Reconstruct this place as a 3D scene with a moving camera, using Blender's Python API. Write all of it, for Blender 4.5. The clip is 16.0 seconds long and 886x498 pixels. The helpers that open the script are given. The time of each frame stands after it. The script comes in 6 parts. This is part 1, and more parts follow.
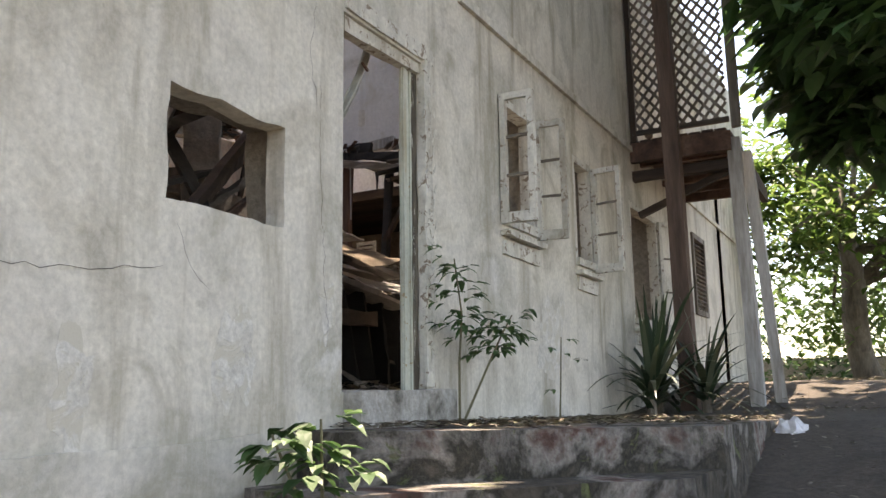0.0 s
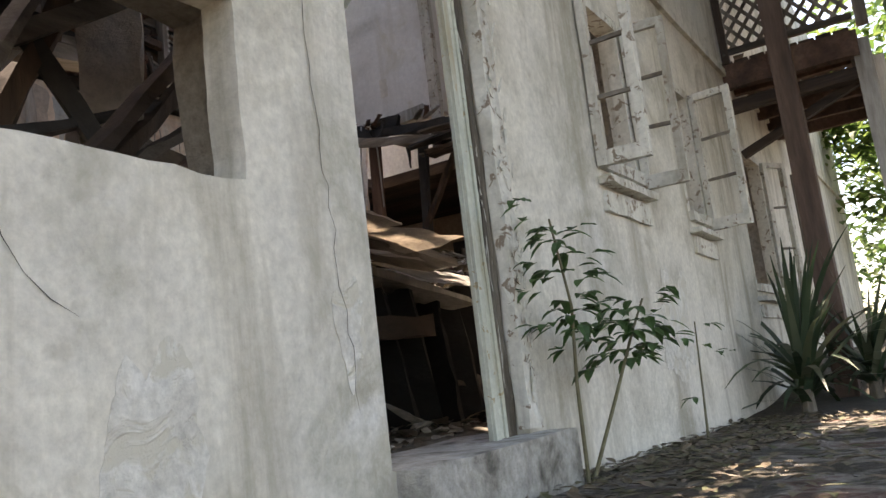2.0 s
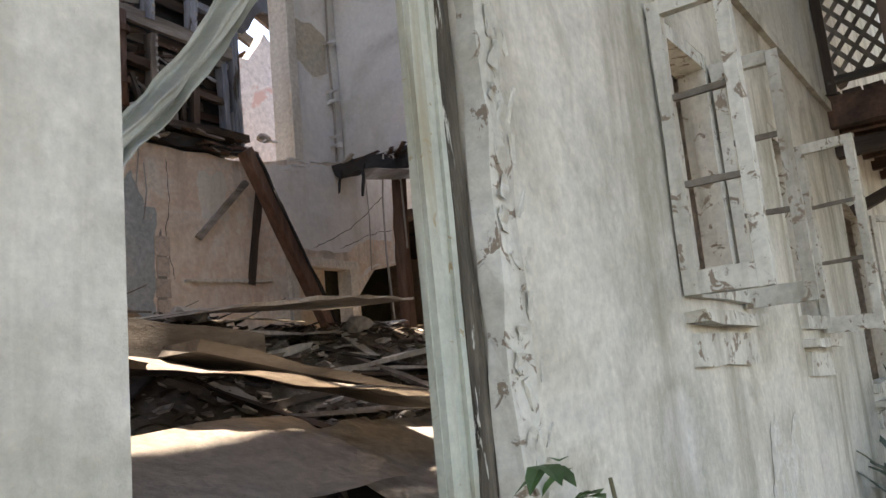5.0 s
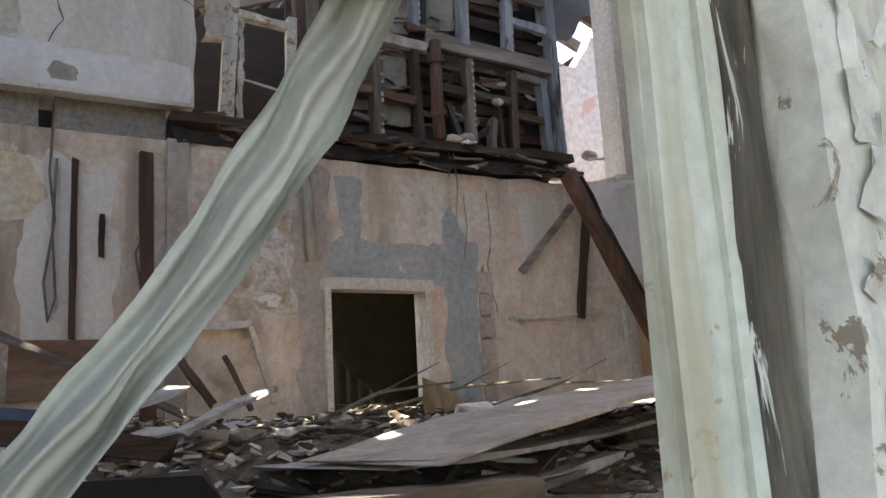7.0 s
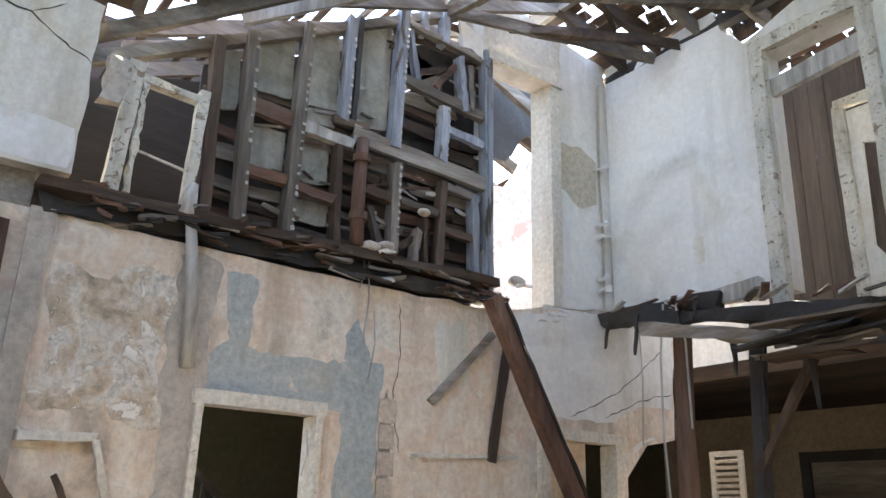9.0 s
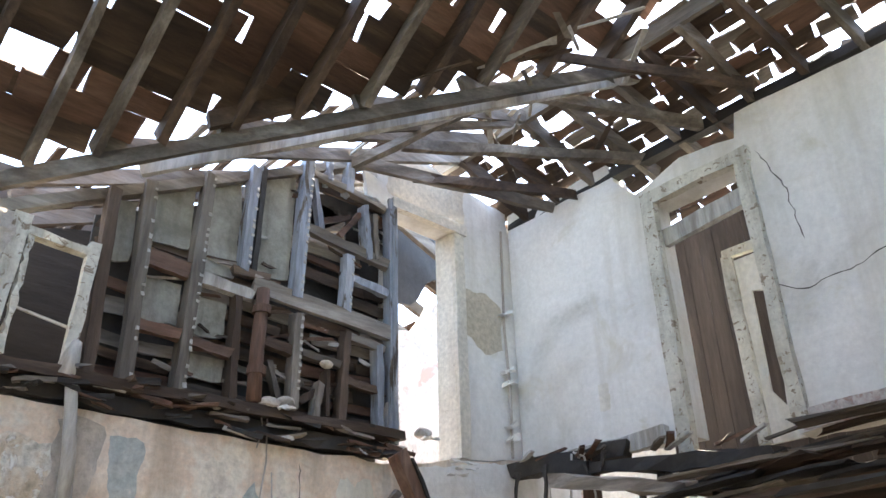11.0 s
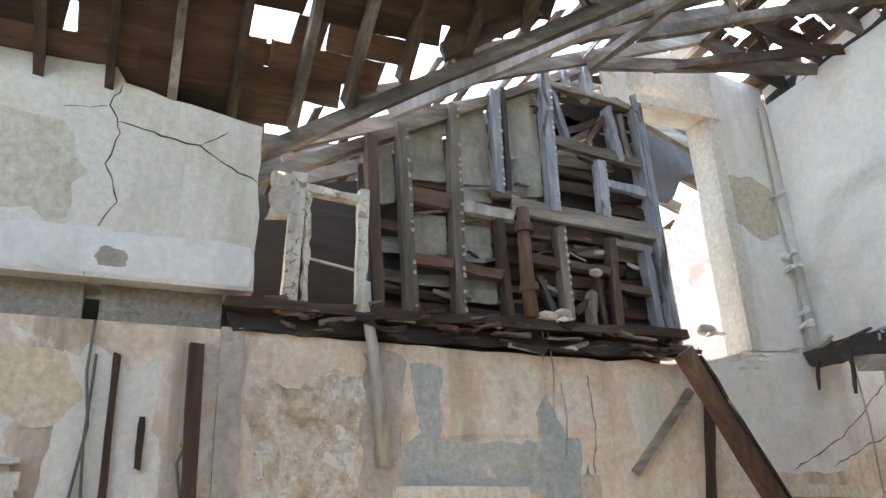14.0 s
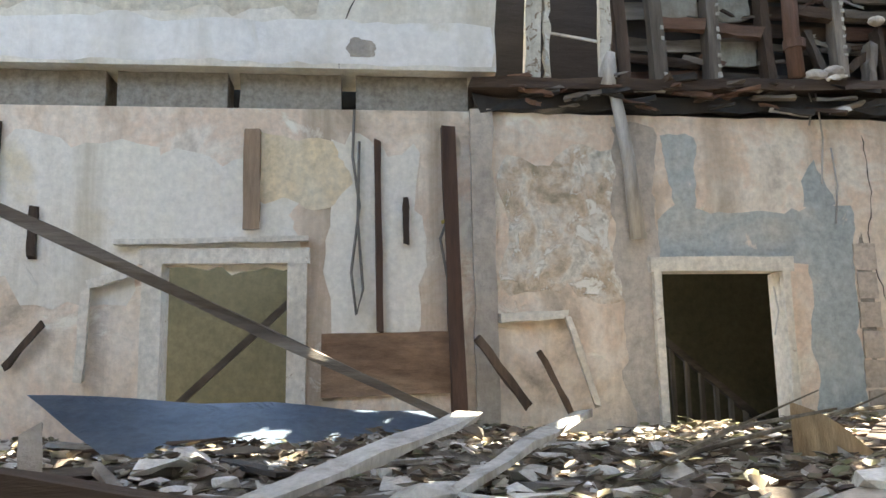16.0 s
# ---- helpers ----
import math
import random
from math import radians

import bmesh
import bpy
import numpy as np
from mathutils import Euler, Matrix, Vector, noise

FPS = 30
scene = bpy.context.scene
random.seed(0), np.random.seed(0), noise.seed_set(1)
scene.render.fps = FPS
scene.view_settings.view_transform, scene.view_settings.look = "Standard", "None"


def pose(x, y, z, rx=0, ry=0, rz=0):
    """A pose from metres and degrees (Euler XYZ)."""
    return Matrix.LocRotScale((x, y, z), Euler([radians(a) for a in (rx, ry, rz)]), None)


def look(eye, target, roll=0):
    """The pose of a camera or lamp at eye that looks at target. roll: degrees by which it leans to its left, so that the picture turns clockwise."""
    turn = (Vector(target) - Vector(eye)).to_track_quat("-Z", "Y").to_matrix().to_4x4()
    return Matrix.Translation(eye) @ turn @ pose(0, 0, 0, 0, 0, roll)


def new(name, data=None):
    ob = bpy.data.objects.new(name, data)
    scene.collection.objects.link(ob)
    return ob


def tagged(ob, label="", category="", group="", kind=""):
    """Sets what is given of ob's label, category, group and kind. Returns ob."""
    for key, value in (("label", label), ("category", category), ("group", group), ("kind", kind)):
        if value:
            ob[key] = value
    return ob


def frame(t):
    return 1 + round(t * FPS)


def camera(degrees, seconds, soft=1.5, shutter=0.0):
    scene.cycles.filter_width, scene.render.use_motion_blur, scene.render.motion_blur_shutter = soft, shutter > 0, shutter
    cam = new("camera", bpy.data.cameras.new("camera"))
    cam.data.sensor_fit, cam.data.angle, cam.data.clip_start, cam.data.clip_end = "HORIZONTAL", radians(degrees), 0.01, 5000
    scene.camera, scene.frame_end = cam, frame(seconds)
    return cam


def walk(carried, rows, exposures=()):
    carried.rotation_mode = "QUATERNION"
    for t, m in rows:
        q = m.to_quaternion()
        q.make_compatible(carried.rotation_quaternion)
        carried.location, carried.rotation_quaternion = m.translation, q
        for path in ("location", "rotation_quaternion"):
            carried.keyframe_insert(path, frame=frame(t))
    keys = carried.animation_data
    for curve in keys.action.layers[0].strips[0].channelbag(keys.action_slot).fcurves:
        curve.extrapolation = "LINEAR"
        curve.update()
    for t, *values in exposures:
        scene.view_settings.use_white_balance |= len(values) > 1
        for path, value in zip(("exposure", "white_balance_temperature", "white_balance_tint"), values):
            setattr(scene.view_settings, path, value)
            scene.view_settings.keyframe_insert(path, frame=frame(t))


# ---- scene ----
cam = camera(57.7, 16.0)
PATH = [
    (0, (2.152, 0.366, 1.615), (1.208, 2.097, 1.953), -0.9),
    (0.5, (1.965, 0.794, 1.595), (0.887, 2.449, 1.905), -1.8),
    (1, (1.722, 1.196, 1.535), (0.536, 2.763, 1.905), -5.8),
    (1.5, (1.443, 1.48, 1.669), (0.267, 3.061, 2.015), -5.5),
    (2, (1.222, 1.707, 1.803), (0.192, 3.391, 2.126), -6.8),
    (2.5, (1.126, 1.928, 1.926), (-0.011, 3.539, 2.26), -7.3),
    (3, (0.973, 2.09, 2.056), (-0.116, 3.74, 2.358), -1.6),
    (5.5, (0.699, 3.037, 2.608), (-0.469, 4.622, 2.958), -7.2),
    (6, (0.593, 3.208, 2.739), (-0.722, 4.667, 3.113), -6.0),
    (6.5, (0.501, 3.346, 2.832), (-0.999, 4.598, 3.258), -4.0),
    (7, (0.407, 3.5, 2.953), (-1.295, 4.482, 3.326), -3.1),
    (7.5, (0.245, 3.633, 3.041), (-1.453, 4.558, 3.549), -1.1),
    (8, (0.086, 3.754, 3.093), (-1.571, 4.723, 3.653), -0.2),
    (8.5, (-0.045, 3.835, 3.15), (-1.71, 4.765, 3.788), -0.5),
    (9, (-0.125, 3.925, 3.152), (-1.655, 5.026, 3.792), 1.8),
    (9.5, (-0.165, 3.965, 3.181), (-1.594, 5.167, 3.903), 1.6),
    (10, (-0.13, 3.98, 3.25), (-1.46, 5.208, 4.077), 0.9),
    (12.5, (-0.12, 3.97, 3.35), (-1.455, 5.043, 4.362), -5.5),
    (13, (-0.173, 3.972, 3.346), (-1.635, 4.981, 4.267), -5.7),
    (13.5, (-0.241, 3.913, 3.324), (-1.808, 4.793, 4.202), -4.8),
    (14, (-0.252, 3.906, 3.31), (-1.94, 4.646, 4.086), -2.6),
    (14.5, (-0.306, 3.885, 3.243), (-2.097, 4.5, 3.887), -1.8),
    (15, (-0.319, 3.868, 3.225), (-2.188, 4.349, 3.75), -2.3),
    (15.5, (-0.33, 3.838, 3.187), (-2.251, 4.183, 3.624), -2.2),
    (16, (-0.333, 3.839, 3.197), (-2.297, 4.05, 3.509), -1.1),
]
walk(cam, [(t, look(eye, target, roll)) for t, eye, target, roll in PATH], exposures=[(0.0, 2.15, 7950, 21), (3.2, 2.22, 8000, 20), (5.5, 2.48, 7750, 19), (7.0, 2.8, 7400, 16), (8.6, 3.58, 7150, 10), (10.2, 3.68, 7000, 10), (12.5, 3.74, 7400, 9), (14.5, 3.62, 7600, 8), (16.0, 3.7, 7350, 7)])

# ---- world, sun ----
SUN_DIR = Vector((-0.10, 0.34, 1.0)).normalized()
world = bpy.data.worlds.new("sky")
scene.world = world
world.use_nodes = True
wn = world.node_tree.nodes
sky = wn.new("ShaderNodeTexSky")
sky.sky_type = "NISHITA"
sky.sun_disc = False
sky.sun_elevation = math.asin(SUN_DIR.z)
sky.sun_rotation = math.atan2(SUN_DIR.x, SUN_DIR.y)
world.node_tree.links.new(sky.outputs[0], wn["Background"].inputs[0])
wn["Background"].inputs[1].default_value = 0.15
sun_data = bpy.data.lights.new("sun", "SUN")
sun_data.energy, sun_data.angle, sun_data.color = 5.0, radians(0.55), (1.0, 0.95, 0.86)
sun = new("sun", sun_data)
sun.rotation_mode = "QUATERNION"
sun.rotation_quaternion = SUN_DIR.to_track_quat("Z", "Y")


# ---- materials ----
def surf(name, cols, big=1.2, fine=14.0, rough=0.85, bump=0.35, streak=None, vary=0.0, stretch=(1, 1, 1), fine_amt=0.35, spots=None, metal=0.0, depth=0.02):
    """A weathered surface: broad blotches over cols, fine grain, optional running stains and flaking spots."""
    m = bpy.data.materials.new(name)
    m.use_nodes = True
    nt = m.node_tree
    N, L = nt.nodes, nt.links
    bsdf = N["Principled BSDF"]
    bsdf.inputs["Roughness"].default_value = rough
    bsdf.inputs["Metallic"].default_value = metal
    geo = N.new("ShaderNodeNewGeometry")
    mp = N.new("ShaderNodeMapping")
    mp.inputs["Scale"].default_value = stretch
    L.new(geo.outputs["Position"], mp.inputs["Vector"])

    def noisy(scale, detail=6.0, rough_=0.6, src=None, dist=0.0):
        n = N.new("ShaderNodeTexNoise")
        n.inputs["Scale"].default_value, n.inputs["Detail"].default_value = scale, detail
        n.inputs["Roughness"].default_value, n.inputs["Distortion"].default_value = rough_, dist
        L.new((src or mp).outputs[0], n.inputs["Vector"])
        return n

    def mix(kind, a, b, fac):
        x = N.new("ShaderNodeMix")
        x.data_type, x.blend_type = "RGBA", kind
        if isinstance(fac, float):
            x.inputs[0].default_value = fac
        else:
            L.new(fac, x.inputs[0])
        for s, v in ((6, a), (7, b)):
            if isinstance(v, tuple):
                x.inputs[s].default_value = (*v, 1)
            else:
                L.new(v, x.inputs[s])
        return x.outputs[2]

    def ramp(src, stops):
        r = N.new("ShaderNodeValToRGB")
        e = r.color_ramp.elements
        while len(e) < len(stops):
            e.new(0.5)
        for k, (p, c) in enumerate(stops):
            e[k].position = p
            e[k].color = (*c, 1) if isinstance(c, tuple) else (c, c, c, 1)
        L.new(src, r.inputs[0])
        return r.outputs[0]

    n1 = noisy(big, 8.0, 0.62, dist=0.4)
    k = len(cols)
    col = ramp(n1.outputs[0], [(0.3 + 0.4 * i / max(1, k - 1), c) for i, c in enumerate(cols)])
    n2 = noisy(fine, 7.0, 0.7)
    grain = ramp(n2.outputs[0], [(0.3, 1 - fine_amt), (0.7, 1.0 + fine_amt * 0.3)])
    col = mix("MULTIPLY", col, grain, 1.0)
    height = n2.outputs[0]
    if streak:
        amount, colour, sc = streak
        mp2 = N.new("ShaderNodeMapping")
        mp2.inputs["Scale"].default_value = (sc, sc, sc * 0.13)
        L.new(geo.outputs["Position"], mp2.inputs["Vector"])
        n3 = noisy(1.0, 6.0, 0.62, src=mp2, dist=0.3)
        col = mix("MIX", col, colour, ramp(n3.outputs[0], [(0.5, 0.0), (0.72, amount)]))
    if spots:
        colour, sc, lo, hi = spots
        n4 = noisy(sc, 5.0, 0.65, dist=0.8)
        f = ramp(n4.outputs[0], [(lo, 0.0), (hi, 1.0)])
        col = mix("MIX", col, colour, f)
        ma = N.new("ShaderNodeMath")
        ma.operation = "MULTIPLY_ADD"
        ma.inputs[1].default_value = -0.5
        L.new(f, ma.inputs[0])
        L.new(n2.outputs[0], ma.inputs[2])
        height = ma.outputs[0]
    if vary:
        oi = N.new("ShaderNodeObjectInfo")
        hs = N.new("ShaderNodeHueSaturation")
        mr = N.new("ShaderNodeMapRange")
        mr.inputs[3].default_value, mr.inputs[4].default_value = 1 - vary, 1 + vary
        L.new(oi.outputs["Random"], mr.inputs[0])
        L.new(mr.outputs[0], hs.inputs["Value"])
        L.new(col, hs.inputs["Color"])
        col = hs.outputs[0]
    L.new(col, bsdf.inputs["Base Color"])
    b = N.new("ShaderNodeBump")
    b.inputs["Strength"].default_value, b.inputs["Distance"].default_value = bump, depth
    L.new(height, b.inputs["Height"])
    L.new(b.outputs[0], bsdf.inputs["Normal"])
    return m


def leafy(name, cols, through_amt=0.35):
    """Leaf material with some light coming through."""
    m = bpy.data.materials.new(name)
    m.use_nodes = True
    N, L = m.node_tree.nodes, m.node_tree.links
    bsdf = N["Principled BSDF"]
    bsdf.inputs["Roughness"].default_value = 0.5
    geo = N.new("ShaderNodeNewGeometry")
    r = N.new("ShaderNodeValToRGB")
    e = r.color_ramp.elements
    while len(e) < len(cols):
        e.new(0.5)
    for k, c in enumerate(cols):
        e[k].position, e[k].color = k / (len(cols) - 1), (*c, 1)
    L.new(geo.outputs["Random Per Island"], r.inputs[0])
    L.new(r.outputs[0], bsdf.inputs["Base Color"])
    tr = N.new("ShaderNodeBsdfTranslucent")
    L.new(r.outputs[0], tr.inputs[0])
    mx = N.new("ShaderNodeMixShader")
    mx.inputs[0].default_value = through_amt
    L.new(bsdf.outputs[0], mx.inputs[1])
    L.new(tr.outputs[0], mx.inputs[2])
    L.new(mx.outputs[0], N["Material Output"].inputs[0])
    return m


M_EXT = surf("limewashed_plaster", [(0.40, 0.37, 0.30), (0.57, 0.535, 0.445), (0.70, 0.665, 0.57), (0.63, 0.60, 0.52), (0.48, 0.46, 0.38), (0.66, 0.64, 0.58)], 1.3, 34, 0.92, 0.5,
             streak=(0.9, (0.25, 0.22, 0.15), 4.0), fine_amt=0.24, spots=((0.34, 0.315, 0.24), 1.9, 0.57, 0.74), depth=0.012)
M_INT = surf("peach_plaster", [(0.42, 0.35, 0.27), (0.72, 0.59, 0.46), (0.82, 0.73, 0.62), (0.76, 0.61, 0.48), (0.82, 0.76, 0.66), (0.56, 0.50, 0.42)], 1.3, 20, 0.92, 0.6,
             streak=(0.9, (0.33, 0.26, 0.18), 2.6), fine_amt=0.25, spots=((0.80, 0.76, 0.66), 2.6, 0.60, 0.68))
M_CREAM = surf("cream_plaster", [(0.66, 0.61, 0.51), (0.78, 0.75, 0.66), (0.78, 0.75, 0.68), (0.70, 0.62, 0.46)], 0.9, 22, 0.92, 0.4,
               streak=(0.75, (0.42, 0.37, 0.27), 2.2), fine_amt=0.2, spots=((0.60, 0.58, 0.52), 3.0, 0.66, 0.7))
M_WHITE = surf("white_plaster", [(0.58, 0.57, 0.53), (0.75, 0.74, 0.71), (0.82, 0.81, 0.78), (0.76, 0.74, 0.69)], 1.0, 18, 0.9, 0.3,
               streak=(0.7, (0.44, 0.40, 0.31), 1.6), fine_amt=0.14, spots=((0.62, 0.59, 0.50), 1.7, 0.60, 0.74))
M_STONE = surf("rubble_stone", [(0.22, 0.20, 0.17), (0.36, 0.33, 0.28), (0.30, 0.29, 0.26)], 3, 26, 0.95, 0.9, fine_amt=0.45)
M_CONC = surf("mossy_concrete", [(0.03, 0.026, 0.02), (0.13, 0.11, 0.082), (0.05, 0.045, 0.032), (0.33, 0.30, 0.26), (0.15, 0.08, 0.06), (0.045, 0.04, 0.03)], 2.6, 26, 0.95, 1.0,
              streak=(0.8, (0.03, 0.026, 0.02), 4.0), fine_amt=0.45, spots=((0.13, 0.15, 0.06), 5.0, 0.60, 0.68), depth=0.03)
M_GROUND = surf("leaf_covered_earth", [(0.05, 0.042, 0.032), (0.10, 0.082, 0.062), (0.07, 0.058, 0.045)], 1.6, 30, 0.97, 0.9, fine_amt=0.5)
M_FRAME = surf("peeling_pale_paint", [(0.40, 0.38, 0.31), (0.62, 0.60, 0.52), (0.70, 0.68, 0.60)], 2.6, 30, 0.8, 0.4,
               streak=(0.7, (0.20, 0.16, 0.11), 7.0), fine_amt=0.25, spots=((0.24, 0.19, 0.14), 16.0, 0.58, 0.61), depth=0.006)
M_BAR = surf("bare_grey_glazing_bar", [(0.12, 0.10, 0.08), (0.24, 0.21, 0.17)], 4.0, 30, 0.85, 0.4)
M_JAMB = surf("pale_green_paint", [(0.42, 0.45, 0.38), (0.52, 0.54, 0.45), (0.58, 0.58, 0.48)], 2.4, 40, 0.7, 0.3,
              streak=(0.8, (0.32, 0.27, 0.17), 12.0), fine_amt=0.22, spots=((0.34, 0.27, 0.16), 22, 0.63, 0.66), depth=0.004)
M_ROT = surf("rotten_dark_wood", [(0.04, 0.032, 0.024), (0.11, 0.092, 0.068), (0.24, 0.21, 0.165)], 9.0, 70, 0.92, 0.7, stretch=(1, 1, 0.12), fine_amt=0.6, spots=((0.58, 0.57, 0.50), 40.0, 0.60, 0.63), depth=0.006)


def wood(name, cols, stretch, rough=0.88, vary=0.25, spots=None):
    return surf(name, cols, 3.0, 22, rough, 0.6, stretch=stretch, vary=vary, fine_amt=0.45, spots=spots)


GREYS = [(0.05, 0.041, 0.033), (0.17, 0.145, 0.12), (0.38, 0.35, 0.31)]
BROWN = [(0.02, 0.014, 0.011), (0.07, 0.046, 0.032), (0.15, 0.105, 0.075)]
RED = [(0.05, 0.028, 0.02), (0.135, 0.075, 0.052), (0.22, 0.14, 0.10)]
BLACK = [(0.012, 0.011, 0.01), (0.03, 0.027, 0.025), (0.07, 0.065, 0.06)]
M_GREY_X = wood("weathered_grey_wood", GREYS, (0.12, 1, 1))
M_GREY_Y = wood("weathered_grey_board", GREYS, (1, 0.12, 1))
M_GREY_Z = wood("weathered_grey_stud", GREYS, (1, 1, 0.12))
M_BROWN_X = wood("old_brown_wood", BROWN, (0.12, 1, 1))
M_BROWN_Y = wood("old_brown_board", BROWN, (1, 0.12, 1))
M_BROWN_Z = wood("old_brown_upright", BROWN, (1, 1, 0.12))
M_RED_Y = wood("red_brown_board", RED, (1, 0.12, 1))
M_RED_Z = wood("red_brown_upright", RED, (1, 1, 0.12))
# charred timber, and the near-black that paints shade behind gaps and in hollows
M_BURNT_SHADE = wood("charred_and_shade_wood", BLACK, (0.3, 0.3, 0.3), rough=0.75, vary=0.1)
M_BLUEWOOD = wood("blue_grey_painted_stud", [(0.14, 0.15, 0.17), (0.30, 0.33, 0.38), (0.46, 0.48, 0.52)], (1, 1, 0.15), vary=0.2,
                  spots=((0.10, 0.08, 0.06), 9.0, 0.6, 0.66))


# ---- mesh helpers ----
def link(name, bm, material, parent=None, label="", smooth=False):
    me = bpy.data.meshes.new(name)
    bm.normal_update()
    if smooth:
        for f in bm.faces:
            f.smooth = True
    bm.to_mesh(me)
    bm.free()
    me.materials.append(material)
    ob = new(name, me)
    if parent:
        ob.parent = parent
    if label:
        ob["label"] = label
    return ob


def part(name, bm, material, parent, label="", smooth=False):
    return link(name, bm, material, parent, label, smooth)


def struct(name, bm, material, label="", smooth=False):
    return tagged(link(name, bm, material, None, label, smooth), kind="structure")


def thing(name, at, label, category, group="", kind=""):
    """An Empty at the thing's base; parts are given in world places and moved under it."""
    ob = new(name)
    ob.location = at
    ob.empty_display_size = 0.1
    return tagged(ob, label, category, group, kind)


def under(ob, root):
    """Keep ob where it is in the world while it becomes a child of root."""
    ob.parent = root
    ob.matrix_parent_inverse = Matrix.Translation(root.matrix_basis.translation).inverted()
    return ob


def tp(name, bm, material, root, label="", smooth=False):
    """A part of a thing, modelled in world places."""
    return under(link(name, bm, material, None, label, smooth), root)


def box(bm, lo, hi, wob=0.0):
    vs = []
    for i in range(8):
        p = Vector(((lo, hi)[i & 1][0], (lo, hi)[i >> 1 & 1][1], (lo, hi)[i >> 2 & 1][2]))
        if wob:
            p += Vector((random.uniform(-wob, wob), random.uniform(-wob, wob), random.uniform(-wob, wob)))
        vs.append(bm.verts.new(p))
    for q in ((0, 2, 3, 1), (4, 5, 7, 6), (0, 1, 5, 4), (2, 6, 7, 3), (0, 4, 6, 2), (1, 3, 7, 5)):
        bm.faces.new([vs[k] for k in q])
    return bm


def boxm(lo, hi, wob=0.0):
    return box(bmesh.new(), lo, hi, wob)


def beam(bm, p0, p1, w, h, seg=4, rough=0.006, up=(0, 0, 1), ragged_end=0.0, bend=0.0, taper=1.0):
    """A length of timber from p0 to p1, w wide and h deep along up, with worn, slightly uneven faces."""
    p0, p1 = Vector(p0), Vector(p1)
    d = (p1 - p0).normalized()
    u = Vector(up)
    u = (u - d * u.dot(d))
    if u.length < 0.05:
        u = Vector((1, 0, 0)) - d * d.x
    u.normalize()
    s = d.cross(u)
    rings = []
    for i in range(seg + 1):
        t = i / seg
        c = p0.lerp(p1, t) + u * (bend * math.sin(math.pi * t))
        k = 1 + (taper - 1) * t
        ring = []
        for a, b in ((-1, -1), (1, -1), (1, 1), (-1, 1)):
            q = c + s * (a * w * k / 2) + u * (b * h * k / 2)
            q += Vector((random.uniform(-rough, rough), random.uniform(-rough, rough), random.uniform(-rough, rough)))
            if ragged_end and i in (0, seg):
                q += d * random.uniform(-ragged_end, ragged_end)
            ring.append(bm.verts.new(q))
        rings.append(ring)
    for r0, r1 in zip(rings, rings[1:]):
        for k in range(4):
            bm.faces.new((r0[k], r0[(k + 1) % 4], r1[(k + 1) % 4], r1[k]))
    bm.faces.new(rings[0][::-1])
    bm.faces.new(rings[-1])
    return bm


def beamm(*a, **k):
    return beam(bmesh.new(), *a, **k)


def tube(bm, pts, r, sides=8, r1=None, jig=0.0):
    """A round bar through pts."""
    pts = [Vector(p) for p in pts]
    rings = []
    for i, p in enumerate(pts):
        d = (pts[min(i + 1, len(pts) - 1)] - pts[max(i - 1, 0)]).normalized()
        a = d.orthogonal().normalized()
        b = d.cross(a)
        if rings:
            a = (pa - d * pa.dot(d)).normalized()
            b = d.cross(a)
        pa = a
        rr = r + ((r1 if r1 is not None else r) - r) * i / max(1, len(pts) - 1)
        rings.append([bm.verts.new(p + (a * math.cos(2 * math.pi * k / sides) + b * math.sin(2 * math.pi * k / sides)) * (rr * (1 + random.uniform(-jig, jig)))) for k in range(sides)])
    for r0, r1_ in zip(rings, rings[1:]):
        for k in range(sides):
            bm.faces.new((r0[k], r0[(k + 1) % sides], r1_[(k + 1) % sides], r1_[k]))
    bm.faces.new(rings[0][::-1])
    bm.faces.new(rings[-1])
    return bm


def tubem(*a, **k):
    return tube(bmesh.new(), *a, **k)


def ragged(pts, step=0.12, amp=0.02, keep=(), seed=0.0):
    """Break an outline's straight edges into short uneven ones; edges whose index is in keep stay straight."""
    out = []
    for i, a in enumerate(pts):
        b = pts[(i + 1) % len(pts)]
        a2, b2 = Vector(a), Vector(b)
        n = 1 if i in keep else max(1, int((b2 - a2).length / step))
        nor = Vector((-(b2 - a2).y, (b2 - a2).x)).normalized()
        for k in range(n):
            p = a2.lerp(b2, k / n)
            if k:
                p = p + nor * (amp * 2 * noise.noise(Vector((p.x * 4.1 + seed, p.y * 4.1, seed)))) + nor * random.uniform(-amp, amp) * 0.5
            out.append((p.x, p.y))
    return out


def slab(outer, holes, place, thick):
    """A plate with an outline and holes in (a, b); place(a, b, depth) gives the world point; depth runs 0 to thick."""
    from mathutils.geometry import tessellate_polygon
    loops = [outer] + list(holes)
    flat = [p for lp in loops for p in lp]
    tris = tessellate_polygon([[Vector((p[0], p[1], 0)) for p in lp] for lp in loops])
    bm = bmesh.new()
    f = [bm.verts.new(place(a, b, 0.0)) for a, b in flat]
    g = [bm.verts.new(place(a, b, thick)) for a, b in flat]
    for t in tris:
        for vs in (f, g):
            try:
                bm.faces.new([vs[k] for k in t])
            except ValueError:
                pass
    o = 0
    for lp in loops:
        n = len(lp)
        for k in range(n):
            i, j = o + k, o + (k + 1) % n
            try:
                bm.faces.new((f[i], f[j], g[j], g[i]))
            except ValueError:
                pass
        o += n
    bmesh.ops.recalc_face_normals(bm, faces=bm.faces[:])
    return bm


def rect(a0, b0, a1, b1):
    return [(a0, b0), (a1, b0), (a1, b1), (a0, b1)]


def east(a, b, d):
    return Vector((-d, a, b))


def back(x0):
    return lambda a, b, d: Vector((x0 - d, a, b))


